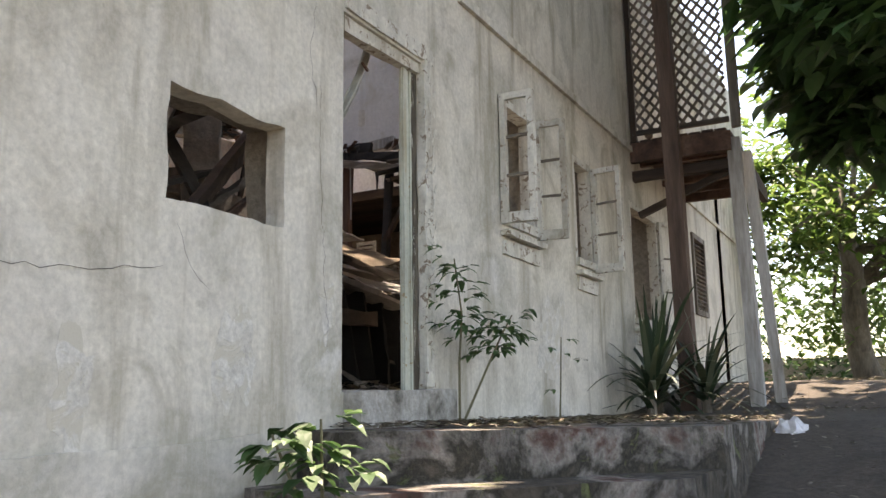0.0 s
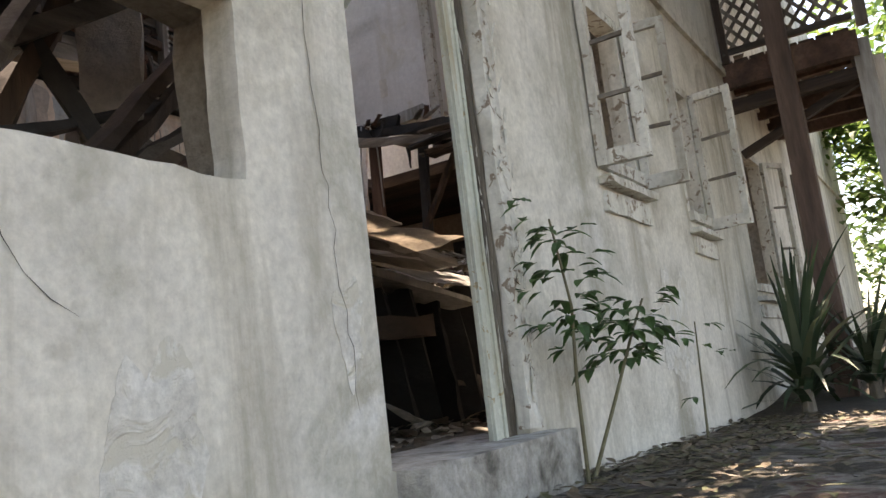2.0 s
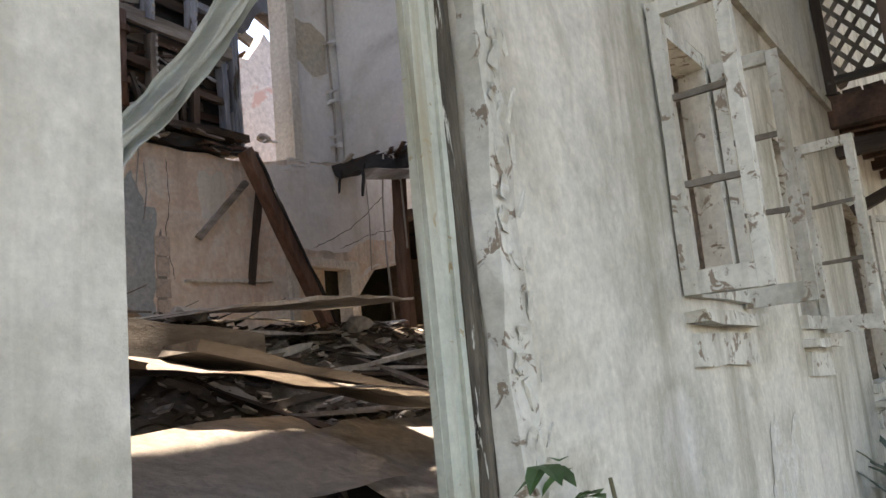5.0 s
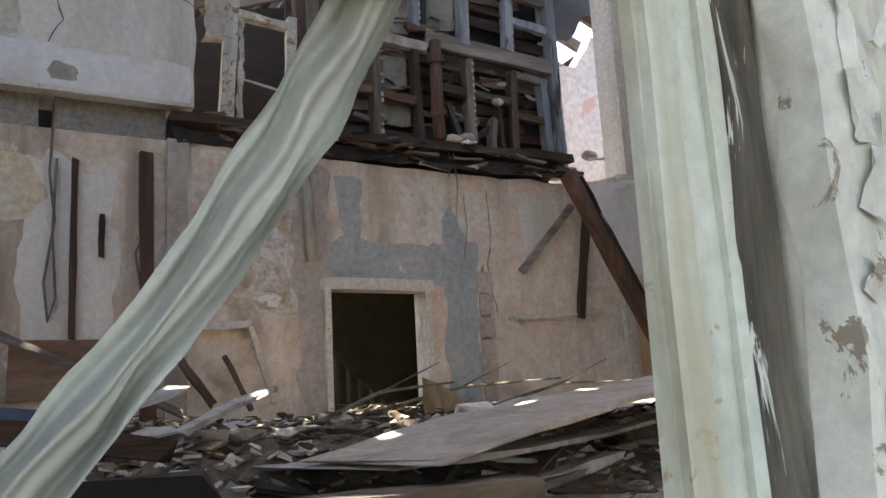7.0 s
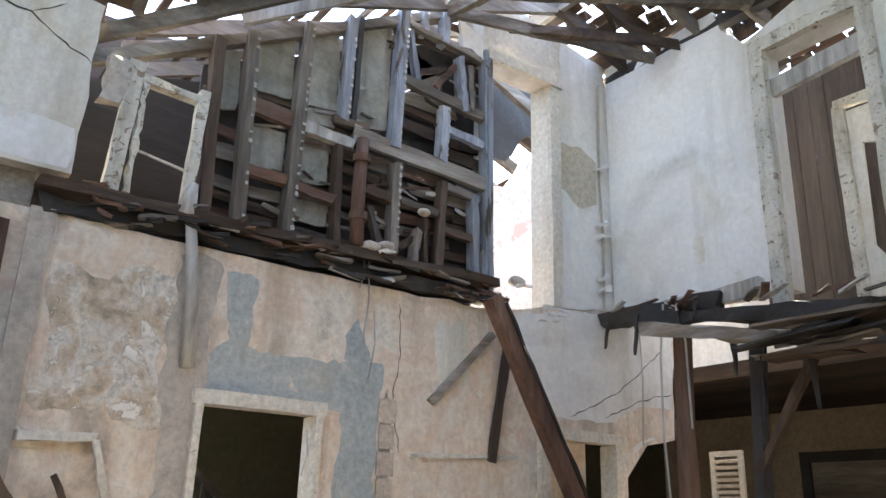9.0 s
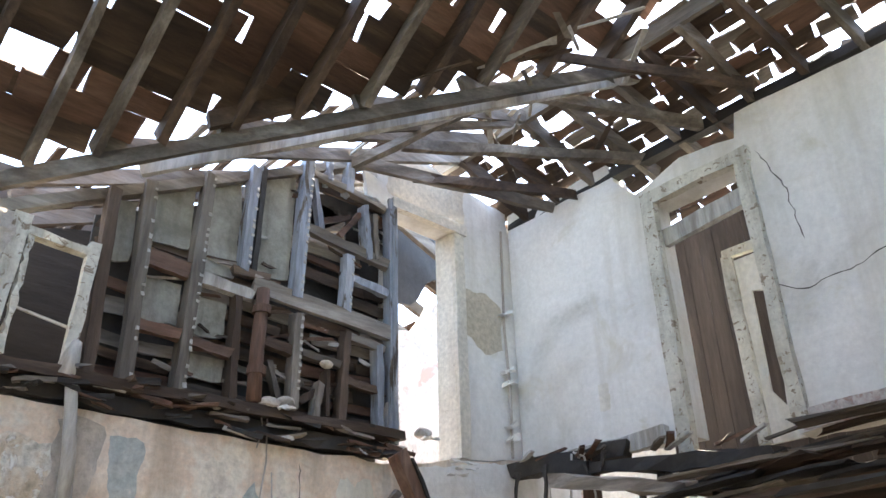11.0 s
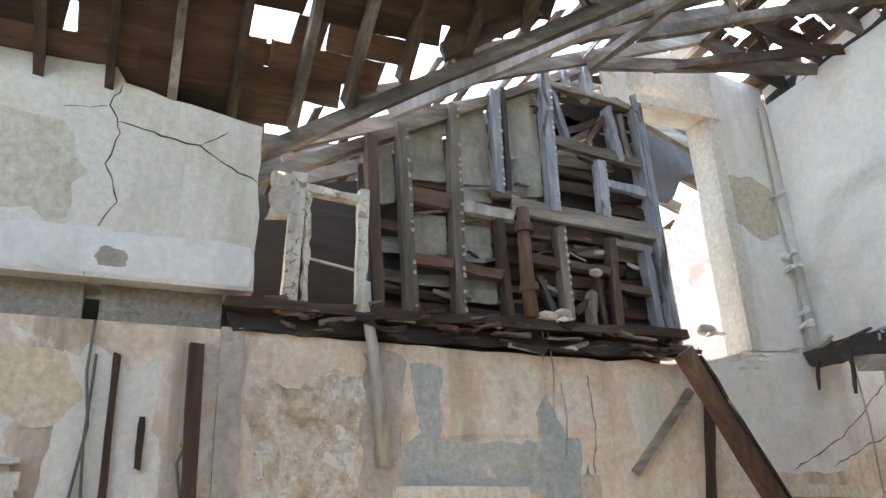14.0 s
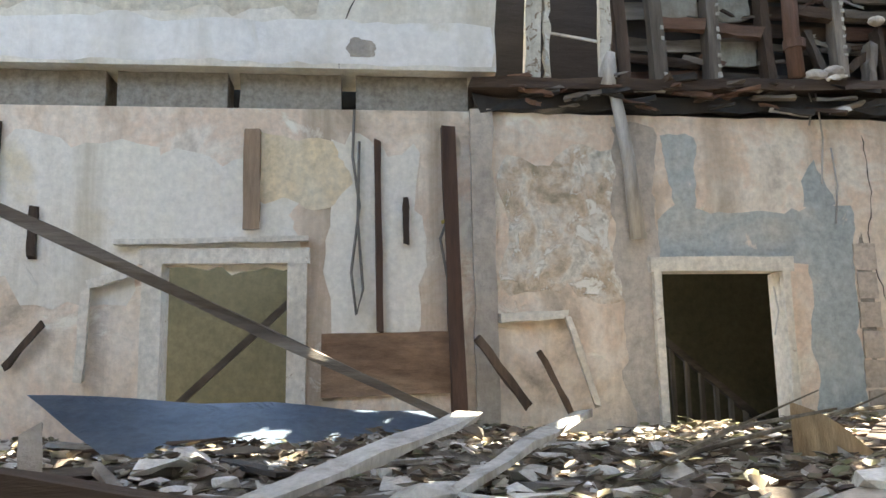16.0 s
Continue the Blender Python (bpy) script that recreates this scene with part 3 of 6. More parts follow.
def partition():
    root = tagged(new("wall_west_studs"), kind="structure", label="stripped timber stud partition with broken lath boards")
    rnd = random.Random(9)

    def lid(y):
        """Underside of the roof over the partition."""
        return min(rake(y), wing_z(y - .13) - .11 - .06)

    def upright(y0, z0, y1, z1, w, m, dx=0.0, h=.10, nails=True):
        link("stud", beamm(BK(y0, z0, dx), BK(y1, z1, dx), w, h, 7, 0.006, up=(1, 0, 0), ragged_end=.02), m, root)
        if nails and z1 - z0 > .5:
            # pale plaster keys still clinging to the edge of the stud
            z = z0 + .05
            while z < z1 - .05:
                t = (z - z0) / (z1 - z0)
                if rnd.random() < .7:
                    link("plaster_key", beamm(BK(y0 + (y1 - y0) * t + w * .36, z, dx + h * .51), BK(y0 + (y1 - y0) * t + w * .36, z + rnd.uniform(.015, .035), dx + h * .51), .022, .012, 1, .004, up=(1, 0, 0)), M_KEY, root)
                z += rnd.uniform(.05, .075)

    link("sill_plate", beamm(BK(4.66, 4.86, 0.02), BK(8.14, 4.92, 0.02), 0.16, 0.07, 12, 0.012, ragged_end=.03), M_BROWN_Y, root)
    for k in range(70):
        y = rnd.uniform(4.8, 8.05)
        z = 4.81 + rnd.uniform(-.08, .12)
        link("scrap", beamm(BK(y, z, .05), BK(y + rnd.uniform(.05, .30), z + rnd.uniform(-.06, .05), .08 + rnd.uniform(0, .06)), rnd.uniform(.015, .045), rnd.uniform(.010, .028), 3, .008, ragged_end=.02), (M_RED_Y, M_BROWN_Y, M_GREY_Y, M_BURNT_SHADE, M_PALEPOST)[rnd.choice((0, 0, 1, 1, 2, 3, 3, 4))], root)
    link("rotten_plate", beamm(BK(4.7, 4.76, -0.02), BK(8.1, 4.80, -0.02), 0.10, 0.09, 18, 0.026, ragged_end=.03), M_BURNT_SHADE, root)
    link("top_plate", beamm(BK(4.7, lid(4.7) + .02, -0.05), BK(7.95, lid(7.95) + .02, -0.05), 0.10, 0.08, 8, 0.012), M_GREY_Y, root)
    upright(5.66, 4.9, 5.62, lid(5.62), .08, M_BROWN_Z, nails=False)
    upright(5.90, 4.9, 5.86, lid(5.86), .085, M_GREY_Z)
    upright(6.26, 4.9, 6.29, lid(6.29), .085, M_GREY_Z)
    upright(6.64, 5.94, 6.66, lid(6.66), .075, M_BLUEWOOD)
    upright(6.73, 5.92, 6.74, lid(6.74), .05, M_BURNT_SHADE, -.02, nails=False)
    upright(7.11, 5.86, 7.15, lid(7.15), .09, M_BLUEWOOD)
    upright(7.14, 4.95, 7.14, 5.72, .07, M_GREY_Z)
    upright(7.36, 7.02, 7.35, lid(7.36), .05, M_BLUEWOOD, nails=False)
    upright(7.56, 6.98, 7.58, lid(7.58), .065, M_BLUEWOOD, nails=False)
    upright(7.58, 5.87, 7.60, 6.40, .075, M_BLUEWOOD)
    upright(7.80, 6.42, 7.74, 6.92, .06, M_BLUEWOOD)
    upright(7.88, 6.42, 7.84, 6.88, .05, M_GREY_Z, nails=False)
    upright(8.09, 4.92, 8.03, 7.08, .07, M_BLUEWOOD)
    upright(7.95, 4.95, 7.92, 5.66, .06, M_BLUEWOOD, nails=False)
    upright(6.65, 4.95, 6.62, 5.78, .055, M_BROWN_Z, -.01, nails=False)
    upright(7.57, 4.95, 7.60, 5.70, .06, M_BROWN_Z, nails=False)
    upright(7.34, 4.95, 7.37, 5.22, .05, M_GREY_Z, nails=False)
    upright(7.44, 4.95, 7.42, 5.34, .035, M_BROWN_Z, nails=False)
    link("pipe", tubem([BK(6.81, 4.95, .05), BK(6.80, 5.3, .05), BK(6.81, 5.82, .05)], .055, 10, .05, .06), M_RED_Z, root, smooth=True)
    for z in (5.15, 5.62):
        link("pipe_collar", tubem([BK(6.81, z, .05), BK(6.81, z + .06, .05)], .072, 10), M_RED_Z, root)
    for a, za, b, zb, m, h in ((5.92, 5.82, 6.22, 5.80, M_RED_Y, .12), (5.92, 5.32, 6.22, 5.31, M_RED_Y, .08), (6.30, 5.78, 6.74, 5.76, M_PALEPOST, .09), (6.3, 5.29, 6.62, 5.27, M_RED_Y, .07), (6.74, 5.86, 8.07, 5.79, M_GREY_Y, .13), (7.18, 6.50, 8.02, 6.42, M_GREY_Y, .085), (7.2, 7.05, 7.98, 6.98, M_GREY_Y, .06), (7.64, 6.18, 8.02, 6.15, M_BLUEWOOD, .07), (6.56, 5.92, 6.86, 5.94, M_BROWN_Y, .06), (6.86, 5.44, 7.17, 5.40, M_BROWN_Y, .07), (7.62, 5.66, 8.0, 5.63, M_GREY_Y, .06), (7.18, 5.42, 7.56, 5.40, M_GREY_Y, .05), (7.6, 5.28, 8.0, 5.26, M_BROWN_Y, .06)):
        link("rail", beamm(BK(a, za, 0.01), BK(b, zb, 0.01), 0.06, h, 5, 0.007, ragged_end=.02), m, root)
    for p0, p1, w, m in (((7.22, 7.00), (7.33, 6.53), .06, M_BLUEWOOD), ((6.93, 5.30), (7.06, 4.96), .05, M_GREY_Z), ((7.50, 6.55), (7.72, 6.85), .05, M_RED_Y), ((7.30, 6.62), (7.62, 6.78), .03, M_RED_Y), ((7.42, 5.2), (7.22, 5.05), .03, M_BROWN_Z)):
        link("diagonal", beamm(BK(*p0, -.01), BK(*p1, -.02), w, .05, 3, 0.006), m, root)
    # torn plaster rag beside the doorway head
    link("plaster_rag", slab(ragged([(7.72, 7.30), (7.98, 7.22), (8.0, 7.0), (7.86, 7.06), (7.76, 7.04)], .06, .02, seed=2), [], bkp(.03), .03), M_WHITE, root)
    # horizontal boards behind the studs, rougher and more broken low down
    z = 4.95
    while z < 7.5:
        w = rnd.uniform(0.08, 0.14)
        y = 5.6
        while y < 8.05:
            ln = rnd.uniform(0.25, 1.0)
            y1 = min(8.08, y + ln)
            mid = (y + y1) / 2
            limit = lid(mid) - 0.06
            plaster_zone = z > 5.95 and y1 < 7.2
            hole = (7.2 < mid < 7.8 and 6.45 < z < 6.9) or rnd.random() < 0.16
            if z + w < limit and not hole and y1 - y > 0.08 and not plaster_zone:
                c = z + w / 2
                tilt = rnd.uniform(-.025, .025)
                link("board", beamm(BK(y, c + tilt, -0.09 + rnd.uniform(-.02, .015)), BK(y1, c - tilt, -0.09 + rnd.uniform(-.025, .015)), 0.018, w - rnd.uniform(.005, .04), 4, 0.006, ragged_end=.035), M_BROWN_Y if rnd.random() < .55 else (M_RED_Y if rnd.random() < .5 else M_GREY_Y), root)
            y = y1
        z += w + rnd.uniform(0.0, 0.02)
    # thin laths and splinters left crosswise between the studs
    for k in range(46):
        y, z = rnd.uniform(5.9, 7.9), rnd.uniform(5.0, 5.75) if k % 3 else rnd.uniform(5.9, 6.9)
        if z > lid(y) - .2:
            continue
        link("lath", beamm(BK(y, z, -.04), BK(y + rnd.uniform(.08, .3), z + rnd.uniform(-.08, .08), -.03), .012, rnd.uniform(.012, .035), 2, .005, ragged_end=.02), (M_GREY_Y, M_RED_Y, M_BROWN_Y, M_PALEPOST)[k % 4], root)
    # grey panels left between the upper studs
    for a, b, z0, z1 in ((5.66, 5.82, 5.75, 6.25), (5.93, 6.23, 5.98, 6.70), (6.33, 6.61, 5.86, 6.98), (6.77, 7.07, 5.99, 7.2), (6.31, 6.6, 5.05, 5.24), (5.95, 6.22, 5.38, 5.72), (6.33, 6.58, 5.38, 5.68)):
        link("wall_panel", slab(ragged([(a, z0), (b, z0 + .03), (b, min(z1, lid(b) - .08)), (a, min(z1, lid(a) - .06))], 0.06, 0.016, seed=a), [], bkp(-0.06), 0.02), M_PANEL, root)
    # near-black sheet close behind, painting the dimness of the next room
    link("back_board", slab([(4.6, 4.55), (8.05, 4.55), (8.05, 4.9), (8.05, 7.2), (7.6, 7.1), (5.58, 6.1), (5.58, 4.9), (4.6, 4.9)], [[(7.22, 6.5), (7.68, 6.46), (7.68, 6.84), (7.22, 6.95)]], bkp(-0.16), 0.02), M_BURNT_SHADE, root)


M_KEY = surf("old_plaster_key", [(.42, .40, .36), (.60, .58, .54)], 8, 30, .95, .4)
M_PANEL = surf("grey_lime_panel", [(0.20, 0.19, 0.16), (0.34, 0.33, 0.28), (0.42, 0.41, 0.36)], 2.5, 22, 0.92, 0.5, streak=(0.7, (0.10, 0.09, 0.07), 5), fine_amt=.3)
partition()

# rear rooms, seen through gaps: floor boards, dark cross wall and an outer wall, sunlight put into its white
M_SUNNY = surf("sunlit_white_wall", [(0.74, 0.70, 0.66), (0.80, 0.77, 0.74)], 1.0, 16, 0.9, 0.2, spots=((0.66, 0.46, 0.40), 1.4, 0.62, 0.68))
struct("wall_rear_upper", slab(ragged([(8.4, 4.6), (12.0, 4.6), (12.0, 7.2), (10.4, 7.2), (10.0, 7.05), (9.8, 7.25), (9.5, 6.8), (9.2, 6.75), (8.4, 6.3)], 0.15, .03, keep=(0,)), [], back(-6.6), 0.2), M_SUNNY, "sunlit white plaster wall of the rear room")


# ---- windows and doors of the outside wall ----
def sash(root, y, z0, z1, swing, width, hinge_x=0.01):
    """A casement leaf standing open; swing is its angle from the wall in degrees, towards +y when positive."""
    a = radians(swing)
    d = Vector((math.cos(a), math.sin(a), 0))
    o = Vector((hinge_x, y, 0))
    leaf = tp("sash", beamm(o + Vector((0, 0, z0)) + d * 0.02, o + Vector((0, 0, z1)) + d * 0.02, 0.05, 0.04, 4, 0.003, up=d), M_FRAME, root, "peeling pale casement leaf")
    e = o + d * width

    def sub(nm, bm, mt=M_FRAME):
        if nm == "glazing_bar":
            bm, mt = mt, bm
        ob = link(nm, bm, mt)
        ob.parent = leaf
        return ob

    sub("stile", beamm(e + Vector((0, 0, z0)), e + Vector((0, 0, z1)), 0.045, 0.04, 4, 0.003, up=d))
    sub("bottom_rail", beamm(o + d * .03 + Vector((0, 0, z0 + .035)), e - d * .02 + Vector((0, 0, z0 + .035)), 0.04, 0.07, 2, 0.003))
    sub("top_rail", beamm(o + d * .03 + Vector((0, 0, z1 - .02)), e - d * .02 + Vector((0, 0, z1 - .02)), 0.04, 0.045, 2, 0.003))
    for k in (1, 2):
        zz = z0 + 0.06 + (z1 - z0 - 0.1) * k / 3
        sub("glazing_bar", M_BAR, beamm(o + d * .03 + Vector((0, 0, zz)), e - d * .02 + Vector((0, 0, zz + random.uniform(-.006, .006))), 0.02, 0.018, 2, 0.002))
    return leaf


def casement(n, spec, left, right):
    y0, y1, z0, z1 = spec
    root = thing("window_%d" % n, (0, (y0 + y1) / 2, z0), "peeling wooden casement window with both leaves standing open", "window", kind="structure")
    for nm, p0, p1 in (("frame_side", (-.05, y0 + .025, z0), (-.05, y0 + .025, z1)), ("frame_side", (-.05, y1 - .025, z0), (-.05, y1 - .025, z1)),):
        tp(nm, beamm(p0, p1, 0.05, 0.10, 5, 0.004, up=(1, 0, 0)), M_FRAME, root)
    tp("frame_head", beamm((-.05, y0, z1 - .03), (-.05, y1, z1 - .03), 0.10, 0.06, 4, 0.004), M_FRAME, root)
    tp("frame_foot", beamm((-.03, y0, z0 + .03), (-.03, y1, z0 + .03), 0.12, 0.06, 4, 0.004), M_FRAME, root)
    tp("sill", beamm((0.02, y0 - .03, z0 - .06), (0.02, y1 + .03, z0 - .07), 0.10, 0.035, 5, 0.006, ragged_end=.01), M_FRAME, root)
    tp("apron", beamm((0.008, y0 + .0, z0 - .15), (0.008, y1 + .02, z0 - .16), 0.03, 0.10, 5, 0.006, ragged_end=.02), M_FRAME, root)
    if left:
        sash(root, y0, z0, z1 - .02, *left)
    if right:
        sash(root, y1, z0 - .02, z1 - .04, *right)
    return root


casement(1, WIN[0], (1, 0.22), (6, 0.21))
casement(2, WIN[1], None, (-8, 0.25))
casement(3, WIN[2], None, (58, 0.26))
# shutters of the farthest window
far = thing("window_4", (0, 11.6, 2.5), "grey louvred shutter closed over a far window", "window", kind="structure")
tp("shutter_frame", slab(rect(11.2, 2.5, 12.0, 3.6), [rect(11.27, 2.57, 11.93, 3.53)], lambda a, b, d: Vector((.03 - d, a, b)), .05), M_GREY_Z, far)
for k in range(16):
    tp("slat", beamm((.0, 11.26, 2.6 + k * .058), (.0, 11.94, 2.6 + k * .058), .05, .012, 1, .001, up=(.6, 0, .8)), M_GREY_Y, far)

M_WASHED = surf("curled_white_paint", [(0.58, 0.56, 0.48), (0.70, 0.68, 0.60)], 5, 30, .8, .3)
frame_r = thing("door_1", (-0.05, 4.03, DOOR_B), "peeling pale green frame of the empty front doorway", "door frame", kind="structure")
tp("jamb", beamm((-.062, 4.005, DOOR_B), (-.062, 4.005, DOOR_T), 0.09, 0.016, 9, 0.0015, up=(1, 0, 0)), M_JAMB, frame_r, "pale green painted jamb")
tp("jamb_bead", beamm((-.050, 3.978, DOOR_B), (-.050, 3.978, DOOR_T), 0.03, 0.016, 9, 0.0015, up=(1, 0, 0)), M_JAMB, frame_r)
tp("rotten_strip", beamm((-.058, 4.076, DOOR_B), (-.058, 4.076, DOOR_T), 0.05, 0.03, 16, 0.006, up=(1, 0, 0)), M_ROT, frame_r, "dark rotten strip of bare wood")
tp("architrave", beamm((-.01, 4.135, DOOR_B + .02), (-.01, 4.135, DOOR_T + .1), 0.075, 0.05, 24, 0.007, up=(1, 0, 0)), M_FRAME, frame_r, "chipped plaster moulding")
tp("jamb_bead", beamm((-.052, 4.042, DOOR_B), (-.052, 4.042, DOOR_T), 0.016, 0.012, 9, 0.0015, up=(1, 0, 0)), M_JAMB, frame_r)
for k in range(26):
    z = DOOR_B + .1 + k * .066
    tp("paint_flake", beamm((.018, 4.115 + random.uniform(0, .05), z), (.020, 4.12 + random.uniform(0, .05), z + random.uniform(.02, .09)), random.uniform(.01, .03), .003, 3, .004, up=(1, 0, 0)), M_FRAME, frame_r)
for k in range(16):
    z = DOOR_B + .25 + k * .105 + random.uniform(-.03, .03)
    tp("paint_curl", beamm((.021, 4.165 + random.uniform(-.01, .03), z), (.030, 4.175 + random.uniform(-.01, .03), z + random.uniform(.03, .08)), random.uniform(.008, .018), .002, 3, .003, up=(1, 0, 0)), M_WASHED, frame_r)
tp("head", beamm((-.05, 3.38, DOOR_T - .04), (-.05, 4.12, DOOR_T - .02), 0.06, 0.08, 6, 0.006), M_FRAME, frame_r)
tp("lintel", beamm((0.0, 3.36, DOOR_T + .06), (0.0, 4.2, DOOR_T + .06), 0.03, 0.09, 8, 0.006), M_FRAME, frame_r)

struct("trim", boxm((0.0, 4.55, 3.99), (0.03, 17.0, 4.05)), M_EXT, "stained plaster string course on the wall")
struct("plinth", slab(ragged([(-6.0, -0.2), (3.02, -0.2), (3.02, 1.44), (-6.0, 1.42)], .12, .012, keep=(0, 1, 3), seed=4), [], lambda a, b, d: Vector((.022 - d, a, b)), .02), M_EXT, "rough flaking plaster plinth")


# ---- balcony ----
def balcony():
    root = thing("balcony", (0.5, 9.4, 3.7), "rusty brown timber balcony with a lattice side", "balcony")
    M_DK = M_RED_Z
    for k in range(8):
        tp("floor_board", beamm((0.03 + k * .125, 8.45, 4.10), (0.03 + k * .125, 11.2, 4.10), .11, .03, 2, .004), M_BROWN_Y, root)
    tp("edge_beam", beamm((0, 8.45, 3.98), (1.0, 8.45, 3.97), .08, .20, 4, .008), M_RED_Y, root)
    tp("edge_beam", beamm((0.96, 8.45, 3.98), (0.96, 11.2, 3.97), .08, .18, 4, .008), M_BROWN_Y, root)
    tp("edge_beam", beamm((0, 8.5, 3.74), (0.98, 8.5, 3.74), .10, .10, 4, .008), M_BROWN_X, root)
    tp("brace", beamm((0.02, 8.6, 3.35), (0.95, 8.6, 3.72), .07, .07, 3, .006), M_BROWN_X, root)
    for k in range(5):
        tp("joist", beamm((0, 8.8 + k * .5, 3.98), (0.95, 8.8 + k * .5, 3.98), .06, .12, 2, .005), M_RED_Y, root)
    # lattice panel
    z0, z1, x0, x1 = 4.18, 6.2, 0.06, 0.98
    s = 0.085
    for sgn in (1, -1):
        c = -3.0
        while c < 3.0:
            # line z - z0 = sgn * (x - x0) + c
            xa, xb = x0, x1
            za, zb = z0 + sgn * (xa - x0) * 1.25 + c, z0 + sgn * (xb - x0) * 1.25 + c
            lo, hi = 0.0, 1.0
            if abs(zb - za) > 1e-6:
                t0, t1 = (z0 - za) / (zb - za), (z1 - za) / (zb - za)
                lo, hi = max(0, min(t0, t1)), min(1, max(t0, t1))
            if hi - lo > 0.08:
                A = Vector((xa + (xb - xa) * lo, 8.44 + .006 * sgn, za + (zb - za) * lo))
                B = Vector((xa + (xb - xa) * hi, 8.44 + .006 * sgn, za + (zb - za) * hi))
                tp("lath", beamm(A, B, .03, .008, 1, .001, up=(0, 1, 0)), M_GREY_Z, root)
            c += s * 1.6
    tp("lattice_rail", beamm((0.03, 8.44, 4.19), (1.0, 8.44, 4.19), .04, .05, 2, .003), M_GREY_X, root)
    tp("lattice_post", beamm((1.06, 8.45, 4.1), (1.06, 8.45, 6.6), .09, .09, 4, .006, up=(1, 0, 0)), M_GREY_Z, root)
    tp("lattice_post", beamm((0.04, 8.45, 4.1), (0.04, 8.45, 6.6), .06, .06, 4, .006, up=(1, 0, 0)), M_BROWN_Z, root)
    tp("support_post", beamm((1.06, 8.5, 1.30), (1.02, 8.5, 4.0), .13, .12, 6, .008, up=(1, 0, 0)), M_PALEPOST, root, "whitewashed split support post")
    tp("support_post", beamm((1.24, 8.75, 1.30), (1.1, 8.7, 3.9), .09, .10, 6, .008, up=(1, 0, 0)), M_PALEPOST, root, "whitewashed split support post")
    post = thing("timber_post", (0.49, 8.2, 1.2), "tall dark brown square timber post by the balcony", "post")
    tp("shaft", beamm((0.51, 8.15, 1.2), (0.46, 8.15, 7.2), .15, .15, 8, .006, up=(1, 0, 0)), wood("dark_post_wood", [(0.07, 0.045, 0.035), (0.13, 0.085, 0.065), (0.17, 0.115, 0.09)], (1, 1, .12), vary=0), post)


balcony()


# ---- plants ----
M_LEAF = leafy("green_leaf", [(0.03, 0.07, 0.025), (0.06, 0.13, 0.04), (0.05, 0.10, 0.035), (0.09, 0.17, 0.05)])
# lit copy of the leaf green: sunlight is put into its brighter, yellower colours
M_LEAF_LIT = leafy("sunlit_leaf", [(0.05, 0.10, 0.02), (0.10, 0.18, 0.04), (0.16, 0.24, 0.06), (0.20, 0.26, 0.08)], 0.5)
M_PALM = leafy("dark_strap_leaf", [(0.02, 0.04, 0.02), (0.04, 0.07, 0.03), (0.10, 0.11, 0.07)], 0.15)
M_STEM = surf("green_brown_stem", [(0.12, 0.10, 0.06), (0.18, 0.17, 0.09)], 6, 30, .8, .3)
M_BARK = surf("grey_bark", [(0.10, 0.08, 0.06), (0.20, 0.17, 0.13), (0.28, 0.25, 0.20)], 4, 20, .95, .9, stretch=(1, 1, .3), fine_amt=.5)


def leaf_blade(bm, base, d, length, width, droop, rnd, nor=None):
    """A pointed leaf of two folded halves."""
    d = d.normalized()
    side = d.cross(nor or Vector((0, 0, 1)))
    if side.length < .1:
        side = Vector((1, 0, 0))
    side.normalize()
    up = side.cross(d)
    mids = []
    for t in (0, .35, .7, 1):
        mids.append(base + d * (length * t) - Vector((0, 0, 1)) * (droop * length * t * t))
    ws = (0.02, .5, .38, 0.0)
    c = [bm.verts.new(p) for p in mids]
    l = [bm.verts.new(p + side * (width * w) + up * (width * .12 * (w > .1))) for p, w in zip(mids[:3], ws)]
    r = [bm.verts.new(p - side * (width * w) + up * (width * .12 * (w > .1))) for p, w in zip(mids[:3], ws)]
    for k in range(2):
        bm.faces.new((c[k], c[k + 1], l[k + 1], l[k]))
        bm.faces.new((c[k + 1], c[k], r[k], r[k + 1]))
    bm.faces.new((c[2], c[3], l[2]))
    bm.faces.new((c[3], c[2], r[2]))


def sapling(label, stems, leaves, size, seed, mat_leaf):
    rnd = random.Random(seed)
    base = Vector(stems[0][0])
    root = thing("sapling", base, label, "plant")
    bml = bmesh.new()
    for st in stems:
        pts = [Vector(p) for p in st]
        tp("stem", tubem(pts, .008, 6, .004), M_STEM, root)
        for k in range(leaves):
            # small side twigs near the top carry pairs of leaves
            t = rnd.uniform(.45, 1.0)
            i = min(len(pts) - 2, int(t * (len(pts) - 1)))
            f = t * (len(pts) - 1) - i
            o = pts[i].lerp(pts[i + 1], f)
            az = rnd.uniform(0, 2 * math.pi)
            dd = Vector((math.cos(az), math.sin(az), rnd.uniform(-.1, .5)))
            e = o + dd * rnd.uniform(.04, .20)
            for q in range(4):
                a2 = az + rnd.uniform(-1.2, 1.2)
                leaf_blade(bml, o.lerp(e, rnd.uniform(.4, 1)), Vector((math.cos(a2), math.sin(a2), rnd.uniform(-.3, .3))), size * rnd.uniform(.7, 1.2), size * .5, rnd.uniform(.1, .6), rnd)
    tp("leaves", bml, mat_leaf, root)
    return root


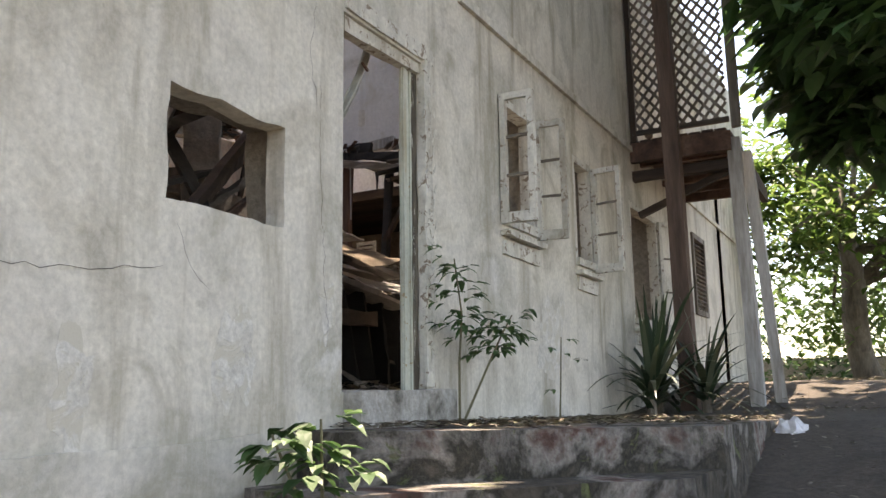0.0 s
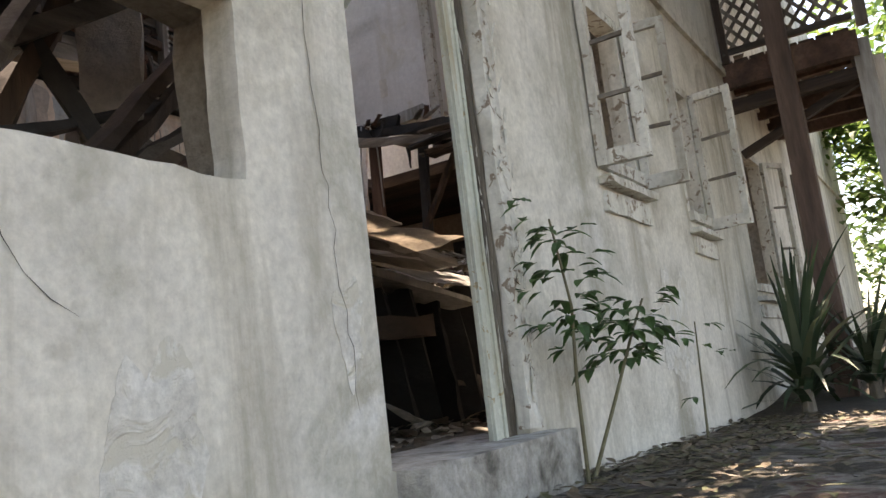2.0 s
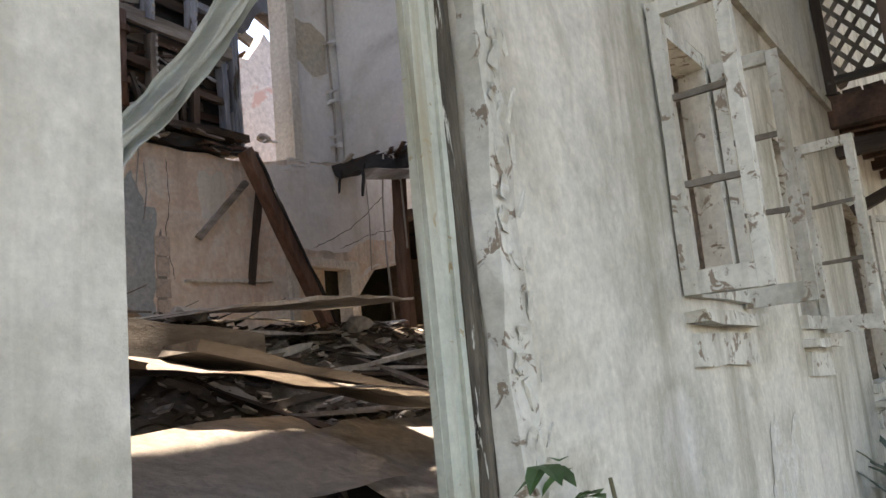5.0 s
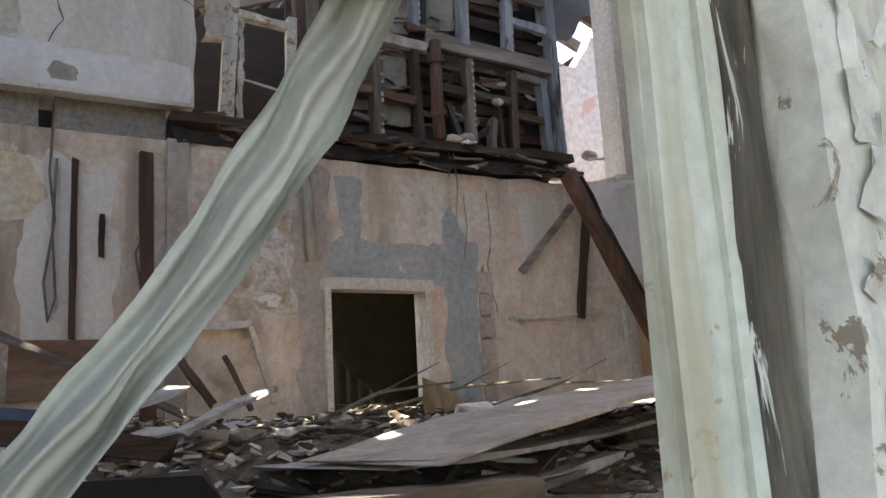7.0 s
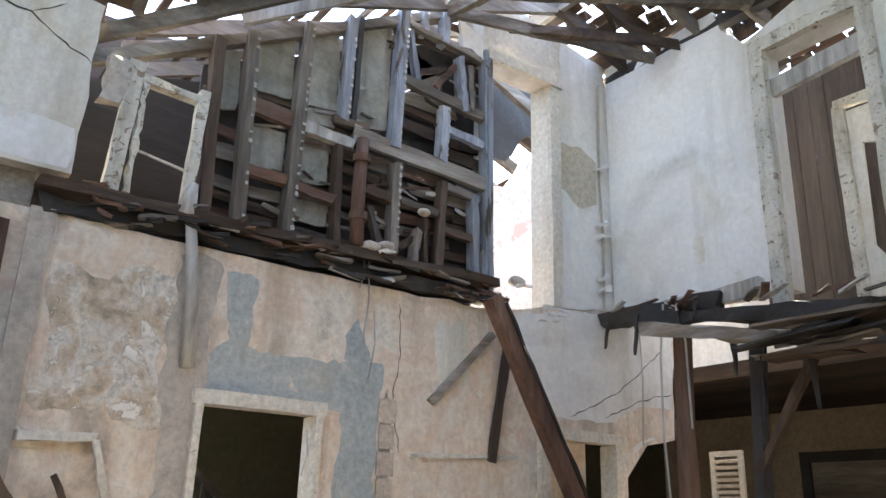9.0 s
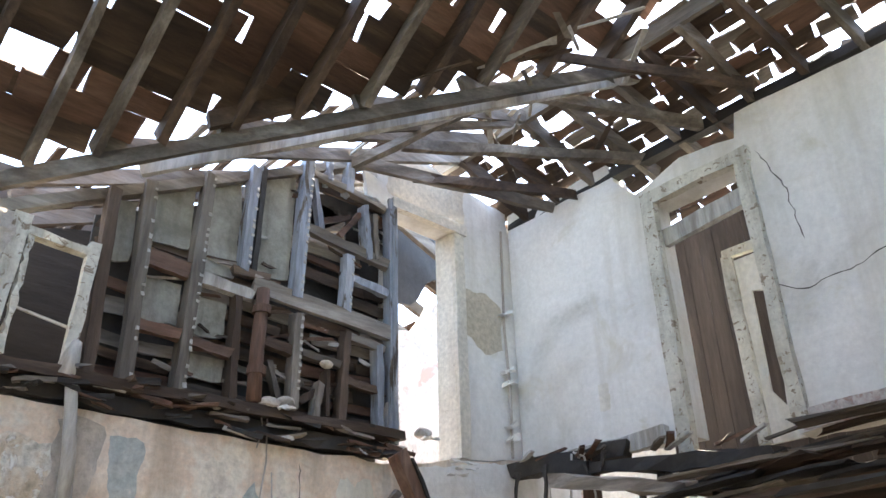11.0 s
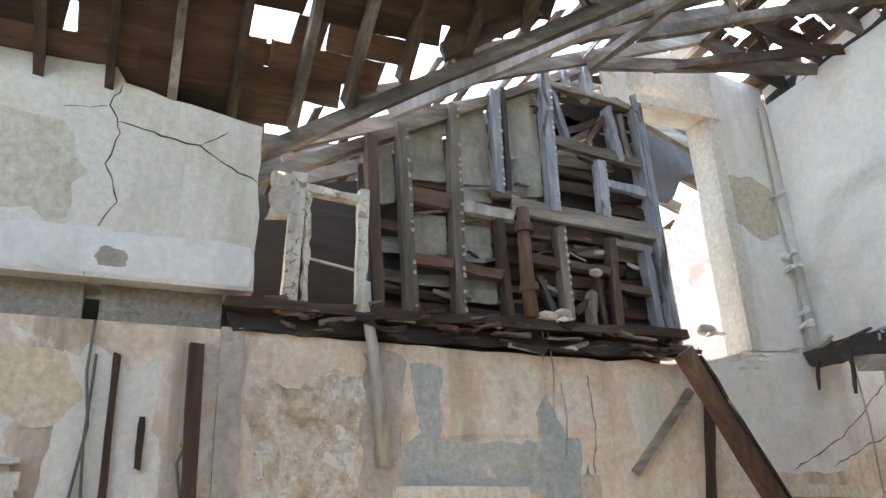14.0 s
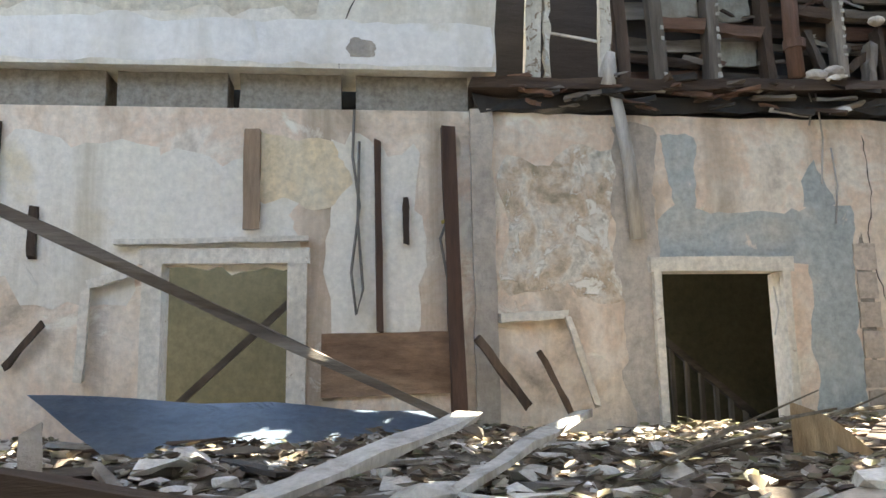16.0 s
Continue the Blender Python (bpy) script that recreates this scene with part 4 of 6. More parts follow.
sapling("slender green sapling growing at the doorway", [[(0.12, 4.25, 1.40), (0.14, 4.22, 1.75), (0.16, 4.22, 2.0), (0.14, 4.18, 2.3)], [(0.12, 4.27, 1.40), (0.2, 4.42, 1.7), (0.24, 4.55, 1.9), (0.26, 4.66, 2.02)]], 34, .075, 3, M_LEAF)
sapling("low leafy seedling beside the steps", [[(0.62, 2.40, 0.95), (0.60, 2.42, 1.25), (0.56, 2.46, 1.52)], [(0.62, 2.40, 0.95), (0.55, 2.36, 1.3), (0.48, 2.32, 1.48)]], 15, .095, 8, M_LEAF)
sapling("spindly seedling against the wall", [[(0.12, 5.75, 1.36), (0.13, 5.76, 1.6), (0.14, 5.78, 1.95)]], 5, .06, 5, M_LEAF)


def strap_plant(x, y, z, n, length, seed):
    rnd = random.Random(seed)
    root = thing("strap_leaf_plant", (x, y, z), "dark clump of long drooping strap leaves by the wall", "plant", "strap plants by the wall")
    tp("stump", tubem([(x, y, z), (x, y, z + .25)], .05, 8, .04, .1), M_BARK, root)
    bm = bmesh.new()
    for k in range(n):
        az = rnd.uniform(0, 2 * math.pi)
        ln = length * rnd.uniform(.6, 1.1)
        el = rnd.uniform(.3, 1.5)
        prev = None
        w = .028
        p = Vector((x, y, z + rnd.uniform(.1, .3)))
        d = Vector((math.cos(az) * math.cos(el), math.sin(az) * math.cos(el), math.sin(el)))
        s = Vector((-math.sin(az), math.cos(az), 0))
        for i in range(7):
            t = i / 6
            ww = w * (1 - t ** 2) + .002
            pair = (bm.verts.new(p + s * ww), bm.verts.new(p - s * ww))
            if prev:
                bm.faces.new((prev[0], prev[1], pair[1], pair[0]))
            prev = pair
            p = p + d * (ln / 6)
            d = (d - Vector((0, 0, .26 * (1.2 - el / 2)))).normalized()
    tp("leaves", bm, M_PALM, root)


strap_plant(0.35, 7.35, 1.28, 46, .95, 1)
strap_plant(0.7, 7.9, 1.28, 40, .8, 2)
strap_plant(0.25, 8.0, 1.28, 40, 1.1, 4)


# ---- trees ----
def tree(label, base, top, r, limbs, crown_centres, n_leaves, size, seed, mat):
    rnd = random.Random(seed)
    root = thing("tree", base, label, "tree")
    b, t = Vector(base), Vector(top)
    pts = [b.lerp(t, k / 6) + Vector((rnd.uniform(-.08, .08), rnd.uniform(-.08, .08), 0)) * (k > 0) for k in range(7)]
    tp("trunk", tubem(pts, r, 12, r * .55, .12), M_BARK, root, smooth=True)
    for c in crown_centres:
        c0 = Vector(c[:3])
        s = pts[rnd.randrange(3, 7)]
        m = s.lerp(c0, .5) + Vector((0, 0, .3))
        tp("limb", tubem([s, m, c0], r * .35, 7, r * .1, .1), M_BARK, root, smooth=True)
    bm = bmesh.new()
    for k in range(n_leaves):
        c = crown_centres[k % len(crown_centres)]
        while True:
            q = Vector((rnd.uniform(-1, 1), rnd.uniform(-1, 1), rnd.uniform(-.75, .75)))
            if q.length < 1:
                break
        q = q * (.55 + .45 * rnd.random())
        nz = noise.noise(Vector((q.x * 2.2 + k % 7, q.y * 2.2, q.z * 2.2)) + Vector(c[:3]))
        if nz < -.12:
            continue
        o = Vector(c[:3]) + q * c[3]
        az = rnd.uniform(0, 6.283)
        leaf_blade(bm, o, Vector((math.cos(az), math.sin(az), rnd.uniform(-.6, .3))), size * rnd.uniform(.6, 1.3), size * .55, rnd.uniform(0, .5), rnd)
    tp("crown", bm, mat, root)
    return root


# the last, high crown clusters of this tree are added to shade the yard
tree("broad-leaved tree overhanging the yard", (3.1, 9.2, 1.2), (2.6, 8.6, 5.2), .16, 4, [(2.1, 8.3, 4.0, .6), (2.7, 8.6, 3.95, .7), (1.8, 8.7, 4.7, .6), (2.5, 7.7, 4.35, .85), (2.3, 6.7, 4.45, .75), (3.1, 7.3, 4.3, .8), (1.95, 7.6, 4.9, .7), (2.2, 8.2, 5.0, 1.0), (1.9, 7.4, 5.6, 1.1), (2.9, 7.6, 5.6, 1.3), (2.0, 9.2, 5.9, 1.1), (3.2, 9.0, 4.9, 1.0), (3.6, 11.0, 7.4, 2.2), (2.4, 13.0, 7.4, 2.2), (5.2, 9.0, 7.8, 2.4), (1.8, 10.6, 8.0, 1.6), (4.6, 13.0, 6.8, 2.2), (2.6, 6.4, 7.6, 1.8)], 15000, .29, 21, M_LEAF)
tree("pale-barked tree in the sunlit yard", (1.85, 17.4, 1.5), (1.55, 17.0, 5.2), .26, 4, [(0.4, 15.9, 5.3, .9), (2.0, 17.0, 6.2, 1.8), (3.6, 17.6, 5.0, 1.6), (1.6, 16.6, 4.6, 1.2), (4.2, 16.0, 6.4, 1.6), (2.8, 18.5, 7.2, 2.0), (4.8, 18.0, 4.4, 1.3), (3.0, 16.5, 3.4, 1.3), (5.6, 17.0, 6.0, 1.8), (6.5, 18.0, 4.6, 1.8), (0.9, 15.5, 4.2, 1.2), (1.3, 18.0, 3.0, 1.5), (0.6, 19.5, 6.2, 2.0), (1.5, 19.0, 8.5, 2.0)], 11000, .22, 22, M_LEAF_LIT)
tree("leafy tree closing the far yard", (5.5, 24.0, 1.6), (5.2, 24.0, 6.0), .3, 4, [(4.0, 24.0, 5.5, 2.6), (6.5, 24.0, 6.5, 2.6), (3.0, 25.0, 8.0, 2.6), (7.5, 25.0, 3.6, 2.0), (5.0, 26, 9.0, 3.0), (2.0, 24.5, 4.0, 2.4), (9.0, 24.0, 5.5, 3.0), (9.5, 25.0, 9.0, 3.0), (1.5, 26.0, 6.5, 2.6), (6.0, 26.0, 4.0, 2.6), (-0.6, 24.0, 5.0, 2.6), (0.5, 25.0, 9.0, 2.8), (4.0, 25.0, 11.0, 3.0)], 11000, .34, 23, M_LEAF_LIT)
# two unseen trees, added only to block sun from the terrace and steps
tree("unseen tall tree added to shade the terrace", (6.5, 3.2, 0.4), (6.2, 3.4, 6.0), .3, 4, [(.9, 6.2, 8.1, 1.2), (.7, 7.6, 8.4, 1.2), (1.3, 4.9, 8.4, 1.0), (2.4, 5.6, 8.6, 1.4), (5.2, 2.8, 8.2, 2.4), (4.2, 5.4, 8.6, 2.3), (6.8, 0.4, 8.2, 2.5), (3.6, 0.2, 8.6, 2.1), (5.8, 6.6, 8.0, 2.4), (8.4, 3.4, 7.6, 2.6)], 10500, .28, 24, M_LEAF)
tree("unseen tall tree added behind the steps for shade", (7.5, -4.5, 0.2), (7.2, -4.2, 6.0), .3, 4, [(5.6, -4.0, 7.6, 2.6), (8.2, -4.0, 7.2, 2.6), (6.8, -6.5, 6.8, 2.6), (3.4, -3.6, 8.4, 2.2)], 4200, .34, 25, M_LEAF)


# ---- far yard ----
struct("yard_wall", slab(ragged(rect(-1.0, 1.3, 14.0, 2.15), .4, .02), [], lambda a, b, d: Vector((a, 21.0 + d, b)), .2), M_STONE, "low grey stone boundary wall")
hedge = bmesh.new()
rh = random.Random(31)
for k in range(5600):
    o = Vector((rh.uniform(-1.0, 12), rh.uniform(19.2, 20.8), 1.4 + 2.6 * rh.random() ** 1.3))
    if noise.noise(o * .7) < -.15:
        continue
    az = rh.uniform(0, 6.28)
    leaf_blade(hedge, o, Vector((math.cos(az), math.sin(az), rh.uniform(-.5, .5))), rh.uniform(.12, .28), .12, .3, rh)
tagged(link("bushes", hedge, M_LEAF), "tangled green bushes along the boundary wall", "bushes", kind="stuff")

# leaf litter on terrace, steps and ground
M_LITTER = leafy("dead_leaf", [(0.07, 0.05, 0.03), (0.12, 0.088, 0.05), (0.09, 0.10, 0.04), (0.18, 0.14, 0.09), (0.05, 0.036, 0.026)], 0.1)


def litter():
    rnd = random.Random(41)
    bm = bmesh.new()
    for k in range(5200):
        if k < 2600:
            x, y = rnd.uniform(0.02, 1.38), rnd.uniform(3.2, 7.0)
            if y < 4.5 and x > .32 + (y - 2.86) * .65:
                continue
            if x > .5 and rnd.random() < .6:
                continue
            z = terr_z(y) + .006
        else:
            x, y = rnd.uniform(1.15, 6.0), rnd.uniform(2.0, 18.0)
            z = ground_z(x, y) + .03 + .05 * noise.noise(Vector((x * 1.3, y * 1.3, 0)))
        az = rnd.uniform(0, 6.28)
        leaf_blade(bm, Vector((x, y, z + rnd.uniform(0, .02))), Vector((math.cos(az), math.sin(az), rnd.uniform(-.05, .3))), rnd.uniform(.03, .09), rnd.uniform(.018, .04), rnd.uniform(0, .2), rnd)
    return bm


tagged(link("leaf_litter", litter(), M_LITTER), "dry brown and mossy fallen leaves", "leaves", kind="stuff")

bag = thing("crumpled_bag", (1.55, 6.3, 1.05), "crumpled white plastic bag on the ground", "litter")
bmb = bmesh.new()
bmesh.ops.create_icosphere(bmb, subdivisions=3, radius=.13)
for v in bmb.verts:
    v.co = Vector((v.co.x, v.co.y * .8, max(-.02, v.co.z) * 1.5)) * (1 + .5 * noise.noise(v.co * 22)) + Vector((1.55, 6.3, 1.16))
tp("bag", bmb, surf("white_plastic", [(.6, .6, .6), (.75, .75, .76)], 4, 30, .4, .3), bag)


# ---- back wall details ----
M_BLUEP = surf("blue_grey_distemper", [(0.34, 0.385, 0.385), (0.43, 0.475, 0.475), (0.54, 0.54, 0.49)], 2.2, 20, .92, .4, streak=(.5, (.24, .25, .24), 3), spots=((.74, .65, .54), 4.5, .63, .70))
M_GREYP = surf("rough_grey_render", [(0.40, 0.36, 0.31), (0.54, 0.49, 0.43), (0.62, 0.55, 0.47)], 2.4, 18, .95, .8, streak=(.6, (.2, .18, .15), 4))
M_FLAKE = surf("flaking_layers_of_paint", [(0.30, 0.27, 0.19), (0.62, 0.50, 0.37), (0.80, 0.76, 0.68), (0.36, 0.34, 0.28)], 5.5, 24, .92, .9, spots=((.82, .80, .74), 7, .55, .6))
M_ORANGE = surf("ochre_stain_plaster", [(0.70, 0.56, 0.34), (0.74, 0.62, 0.42), (0.72, 0.66, 0.52)], 2.0, 20, .92, .3)


def blotch(name, cy, cz, ry, rz, mat, seed, dx=0.004, place=bkp, label="", n=46, jag=.35):
    """A thin patch of another coat with an uneven outline."""
    pts = []
    for k in range(n):
        a = 2 * math.pi * k / n
        f = 1 + jag * noise.noise(Vector((math.cos(a) * 1.7 + seed, math.sin(a) * 1.7, seed * 1.3))) + .12 * noise.noise(Vector((math.cos(a) * 6, math.sin(a) * 6 + seed, 0)))
        s, c = math.sin(a), math.cos(a)
        sq = 1 / max(abs(s), abs(c)) ** (.9 if mat is M_BLUEP or mat is M_FLAKE else .55)
        pts.append((cy + ry * c * f * sq, cz + rz * s * f * sq))
    bm = slab(pts, [], place(dx), .001)
    return struct(name, bm, mat, label)


M_QUOIN = surf("pinkish_quoin_stone", [(.42, .35, .28), (.56, .48, .40), (.62, .54, .46)], 3, 22, .95, .8, vary=.15)


def coat(outline, mat, label, dx, seed, place=bkp, amp=.02, step=.05):
    """A thin coat of other plaster or paint with a crumbling outline."""
    return struct("plaster_patch", slab(ragged(outline, step, amp, seed=seed), [], place(dx), .001), mat, label)


coat([(5.82, 3.76), (6.80, 3.74), (6.78, 2.75), (7.10, 2.70), (7.12, 4.12), (6.72, 4.10), (6.34, 4.07), (6.08, 4.10), (6.10, 4.56), (5.88, 4.57), (5.95, 4.12), (5.83, 4.02)], M_BLUEP, "streaked blue-grey distemper round the doorway head", .005, 1.0)
coat([(6.80, 4.28), (6.90, 4.42), (6.97, 4.24), (7.02, 4.13), (6.80, 4.11)], M_BLUEP, "thin blue-grey flake of paint", .0052, 2.0)
coat([(6.10, 4.10), (6.70, 4.13), (6.66, 4.60), (6.16, 4.62)], M_INT, "peach plaster left above the doorway", .008, 3.0)
blotch("plaster_patch", 5.22, 4.0, .36, .44, M_FLAKE, 4, .004, label="flaking layers of old paint")
coat([(5.56, 4.62), (5.84, 4.62), (5.80, 4.2), (5.83, 3.74), (5.78, 3.5), (5.77, 2.7), (5.60, 2.7), (5.58, 3.4), (5.54, 3.7)], M_GREYP, "rough grey render strip down the wall", .006, 5.0, amp=.03)
coat([(8.36, 4.72), (9.0, 4.84), (10.50, 5.06), (10.42, 4.59), (10.38, 3.86), (10.0, 3.79), (9.72, 3.62), (9.70, 3.92), (8.58, 3.90), (8.44, 4.3)], M_WHITE, "white plaster coat near the corner", .0034, 6.0)
coat([(9.60, 3.95), (9.95, 4.10), (10.36, 4.12), (10.36, 3.88), (9.98, 3.80), (9.74, 3.66)], M_INT, "peach undercoat where the white plaster fell", .006, 9.0)
blotch("plaster_patch", 7.75, 4.3, .16, .24, M_CREAM, 7, .006, label="pale plaster patch")
blotch("plaster_patch", 3.60, 4.32, .28, .22, M_ORANGE, 8, .0068, label="ochre damp stain")
blotch("plaster_patch", 3.2, 4.05, .5, .35, M_CREAM, 18, .0030, label="pale cream coat")
blotch("plaster_patch", 2.2, 4.05, .6, .5, M_CREAM, 19, .0055, label="pale cream coat")
blotch("plaster_patch", 4.1, 3.9, .30, .60, M_CREAM, 20, .0045, label="pale cream coat")
blotch("plaster_patch", 4.0, 5.08, .09, .06, M_GREYP, 9, .066, label="bare patch")
coat([(-2.6, 5.34), (3.72, 5.30), (3.80, 5.62), (3.62, 5.95), (3.2, 6.02), (-2.6, 6.0)], surf("tan_patch", [(.58, .52, .41), (.66, .61, .50), (.70, .67, .58)], 2, 20, .9, .2), "tan repaired plaster of the upper wall", .0632, 10.0, amp=.05, step=.1)
coat([(-2.9, 4.98), (4.80, 4.98), (4.80, 5.24), (3.9, 5.27), (2.0, 5.24), (-2.9, 5.26)], M_WHITE, "pale band of limewash along the upper wall foot", .0637, 10.5, amp=.02, step=.1)
# bare stone quoin where the plaster fell
blotch("plaster_patch", 7.17, 3.50, .05, .36, M_STONE, 12, .006, label="exposed stone quoin")


quoin = bpy.data.objects["wall_west_lower"]
for k in range(6):
    z = 2.78 + k * .185
    w = .075 if k % 2 else .062
    link("stone", slab(ragged(rect(7.18 - w, z, 7.18 + w, z + .165), .05, .008, seed=k), [], bkp(.014), .01), M_QUOIN, quoin)


def crack(pts, place, w=.012):
    """A thin crack as a flat strip, its dark colour painting the shade inside."""
    bm = bmesh.new()
    rnd = random.Random(len(pts) * 7)
    out = []
    for a, b in zip(pts, pts[1:]):
        n = max(2, int((Vector(b) - Vector(a)).length / .05))
        for k in range(n):
            p = Vector(a).lerp(Vector(b), k / n) + Vector((rnd.uniform(-.012, .012), rnd.uniform(-.012, .012)))
            out.append(p)
    out.append(Vector(pts[-1]))
    L_, R_ = [], []
    for k, p in enumerate(out):
        d = (out[min(k + 1, len(out) - 1)] - out[max(0, k - 1)]).normalized()
        nn = Vector((-d.y, d.x)) * (w * rnd.uniform(.3, .8) * (1 if 0 < k < len(out) - 1 else .2))
        L_.append(bm.verts.new(place(p.x + nn.x, p.y + nn.y, 0)))
        R_.append(bm.verts.new(place(p.x - nn.x, p.y - nn.y, 0)))
    for k in range(len(out) - 1):
        bm.faces.new((L_[k], L_[k + 1], R_[k + 1], R_[k]))
    return struct("crack", bm, M_CRACK, "dark crack in the plaster")


M_CRACK = surf("crack_shadow", [(0.05, 0.045, 0.04), (0.09, 0.08, 0.07)], 8, 30, 1, .1)
crack([(3.87, 4.95), (3.86, 5.2), (3.98, 5.45), (3.90, 5.7), (3.95, 5.92), (3.88, 6.12), (3.93, 6.28)], bkp(.0635), .007)
crack([(3.92, 6.0), (4.2, 5.95), (4.45, 5.92), (4.65, 5.80), (4.83, 5.70)], bkp(.0635), .009)
crack([(4.45, 5.92), (4.62, 6.06)], bkp(.0635), .007)
crack([(3.88, 6.1), (3.6, 6.05)], bkp(.0635), .004)
crack([(9.03, 3.92), (9.69, 4.23), (10.28, 4.68)], bkp(.005), .007)
crack([(9.45, 3.95), (9.91, 4.15), (10.4, 4.27)], bkp(.007), .006)
crack([(7.25, 4.6), (7.28, 4.2), (7.22, 3.9), (7.3, 3.5)], bkp(.005), .006)
crack([(3.17, 3.0), (3.18, 2.5), (3.22, 2.0), (3.24, 1.75)], lambda a, b, d: Vector((.003, a, b)), .0018)
crack([(1.2, 2.02), (1.7, 1.98), (2.05, 2.0), (2.3, 2.04)], lambda a, b, d: Vector((.003, a, b)), .0018)
crack([(2.36, 2.2), (2.42, 2.05), (2.52, 1.98)], lambda a, b, d: Vector((.003, a, b)), .0016)
crack([(3.13, 3.4), (3.09, 3.1), (3.14, 2.85)], lambda a, b, d: Vector((.003, a, b)), .0018)


def eastp(dx):
    return lambda a, b, d: Vector((dx - d, a, b))


M_WASH = surf("flaked_white_limewash", [(0.52, 0.49, 0.42), (0.68, 0.66, 0.59), (0.74, 0.72, 0.66)], 7, 30, .92, .5, streak=(.8, (.50, .47, .38), 9), spots=((.54, .51, .42), 9, .50, .58))
for k, (y, z, ry, rz, m) in enumerate(((2.66, 1.74, .09, .17, M_WASH), (1.98, 1.62, .06, .17, M_WASH), (3.24, 1.95, .05, .12, M_WASH), (1.4, 1.3, .5, .1, M_WASH), (2.6, 1.25, .6, .08, M_WASH), (6.0, 1.9, .25, .30, M_WASH))):
    blotch("plaster_patch", y, z, ry, rz, m, 30 + k * 1.7, .0012 + k * .0004, eastp, "patch of flaked and stained limewash", 60, .7)


def casing(n, y0, y1, z, w=.11, label="white painted door casing, empty opening"):
    root = thing("door_%d" % n, BK((y0 + y1) / 2, 1.6), label, "door frame", kind="structure")
    tp("side", beamm(BK(y0 - w / 2 + .02, 1.7, .02), BK(y0 - w / 2 + .02, z + .02, .02), w, .06, 5, .004, up=(1, 0, 0)), M_CASE, root)
    tp("side", beamm(BK(y1 + w / 2 - .02, 1.7, .02), BK(y1 + w / 2 - .02, z + .02, .02), w, .06, 5, .004, up=(1, 0, 0)), M_CASE, root)
    tp("head", beamm(BK(y0 - w, z + .04, .022), BK(y1 + w, z + .04, .022), .066, .09, 5, .004), M_CASE, root)
    tp("jamb", beamm(BK(y0 + .012, 1.7, -.07), BK(y0 + .012, z - .01, -.07), .02, .14, 3, .002, up=(1, 0, 0)), M_CASE, root)
    tp("jamb", beamm(BK(y1 - .012, 1.7, -.07), BK(y1 - .012, z - .01, -.07), .02, .14, 3, .002, up=(1, 0, 0)), M_CASE, root)
    return root


M_CASE = surf("cream_gloss_paint", [(0.62, 0.57, 0.48), (0.74, 0.70, 0.61), (0.70, 0.66, 0.58)], 1.6, 24, .7, .3, streak=(.4, (.4, .33, .25), 6), spots=((.36, .29, .22), 8, .66, .69))
casing(2, *dC)
casing(3, dA[0], dA[1], dA[2], .05)
casing(4, *dB)
tp("cornice", beamm(BK(2.58, 3.88, .04), BK(3.68, 3.9, .04), .05, .03, 5, .004), M_CASE, bpy.data.objects["door_2"])


def board_on_wall(name, y0, z0, y1, z1, w, mat, label, dx=.02, h=.035, cat="batten"):
    root = thing(name, BK(y0, min(z0, z1)), label, cat)
    tp("board", beamm(BK(y0, z0, dx), BK(y1, z1, dx), w, h, 5, .005, up=(1, 0, 0), ragged_end=.012), mat, root)


board_on_wall("wall_batten", 3.345, 3.97, 3.345, 4.56, .095, wood("tan_board", [(.26, .18, .12), (.36, .26, .18), (.42, .33, .25)], (1, 1, .12), vary=0), "tan wooden board fixed above a door")
board_on_wall("wall_batten", 4.10, 3.35, 4.09, 4.52, .04, M_RED_Z, "thin red-brown batten on the plaster")
board_on_wall("wall_batten", 4.26, 3.87, 4.26, 4.16, .035, M_BROWN_Z, "short dark batten on the plaster")
board_on_wall("wall_batten", 2.12, 3.80, 2.12, 4.10, .045, M_BROWN_Z, "short dark batten on the plaster")
board_on_wall("wall_batten", 1.90, 3.2, 1.88, 4.6, .05, M_BROWN_Z, "thin dark batten on the plaster")
board_on_wall("wall_post", 4.56, 2.7, 4.52, 4.60, .085, M_RED_Z, "red-brown timber upright against the wall", .04, .08, "post")
board_on_wall("wainscot", 3.76, 3.16, 4.58, 3.17, .36, wood("stained_tan_board", [(.14, .08, .05), (.26, .16, .10), (.36, .25, .17)], (1, .3, 1), vary=0), "brown board wainscot fragment", .012, .02, "panel")
board_on_wall("conduit_box", 4.80, 3.42, 5.22, 3.44, .05, M_CASE, "peeling white ledge on the wall", .03, .05, "ledge")
board_on_wall("bent_strip", 5.22, 3.43, 5.38, 2.9, .04, M_CASE, "bent pale strip hanging from a ledge", .05, .03, "strip")
board_on_wall("loose_strip", 4.66, 3.3, 4.95, 2.9, .05, M_BROWN_Z, "dark stick leaning on the wall", .12, .04, "stick")
board_on_wall("loose_strip", 5.02, 3.22, 5.20, 2.86, .03, M_BROWN_Z, "thin dark stick leaning on the wall", .12, .03, "stick")
board_on_wall("old_casing", 2.42, 3.10, 2.44, 3.62, .05, M_CASE, "pale leaning board beside a door", .05, .03, "board")
board_on_wall("old_casing", 2.44, 3.63, 2.70, 3.72, .05, M_CASE, "pale sloping board beside a door", .05, .03, "board")
struct("pilaster", slab(ragged(rect(4.66, 1.5, 4.80, 4.72), .12, .008), [], bkp(.03), .06), M_GREYP, "rough rendered pilaster edge")
board_on_wall("hanging_stick", 8.14, 4.50, 7.54, 3.88, .055, M_GREY_Y, "grey broken stick hung across the corner", .03, .04, "stick")
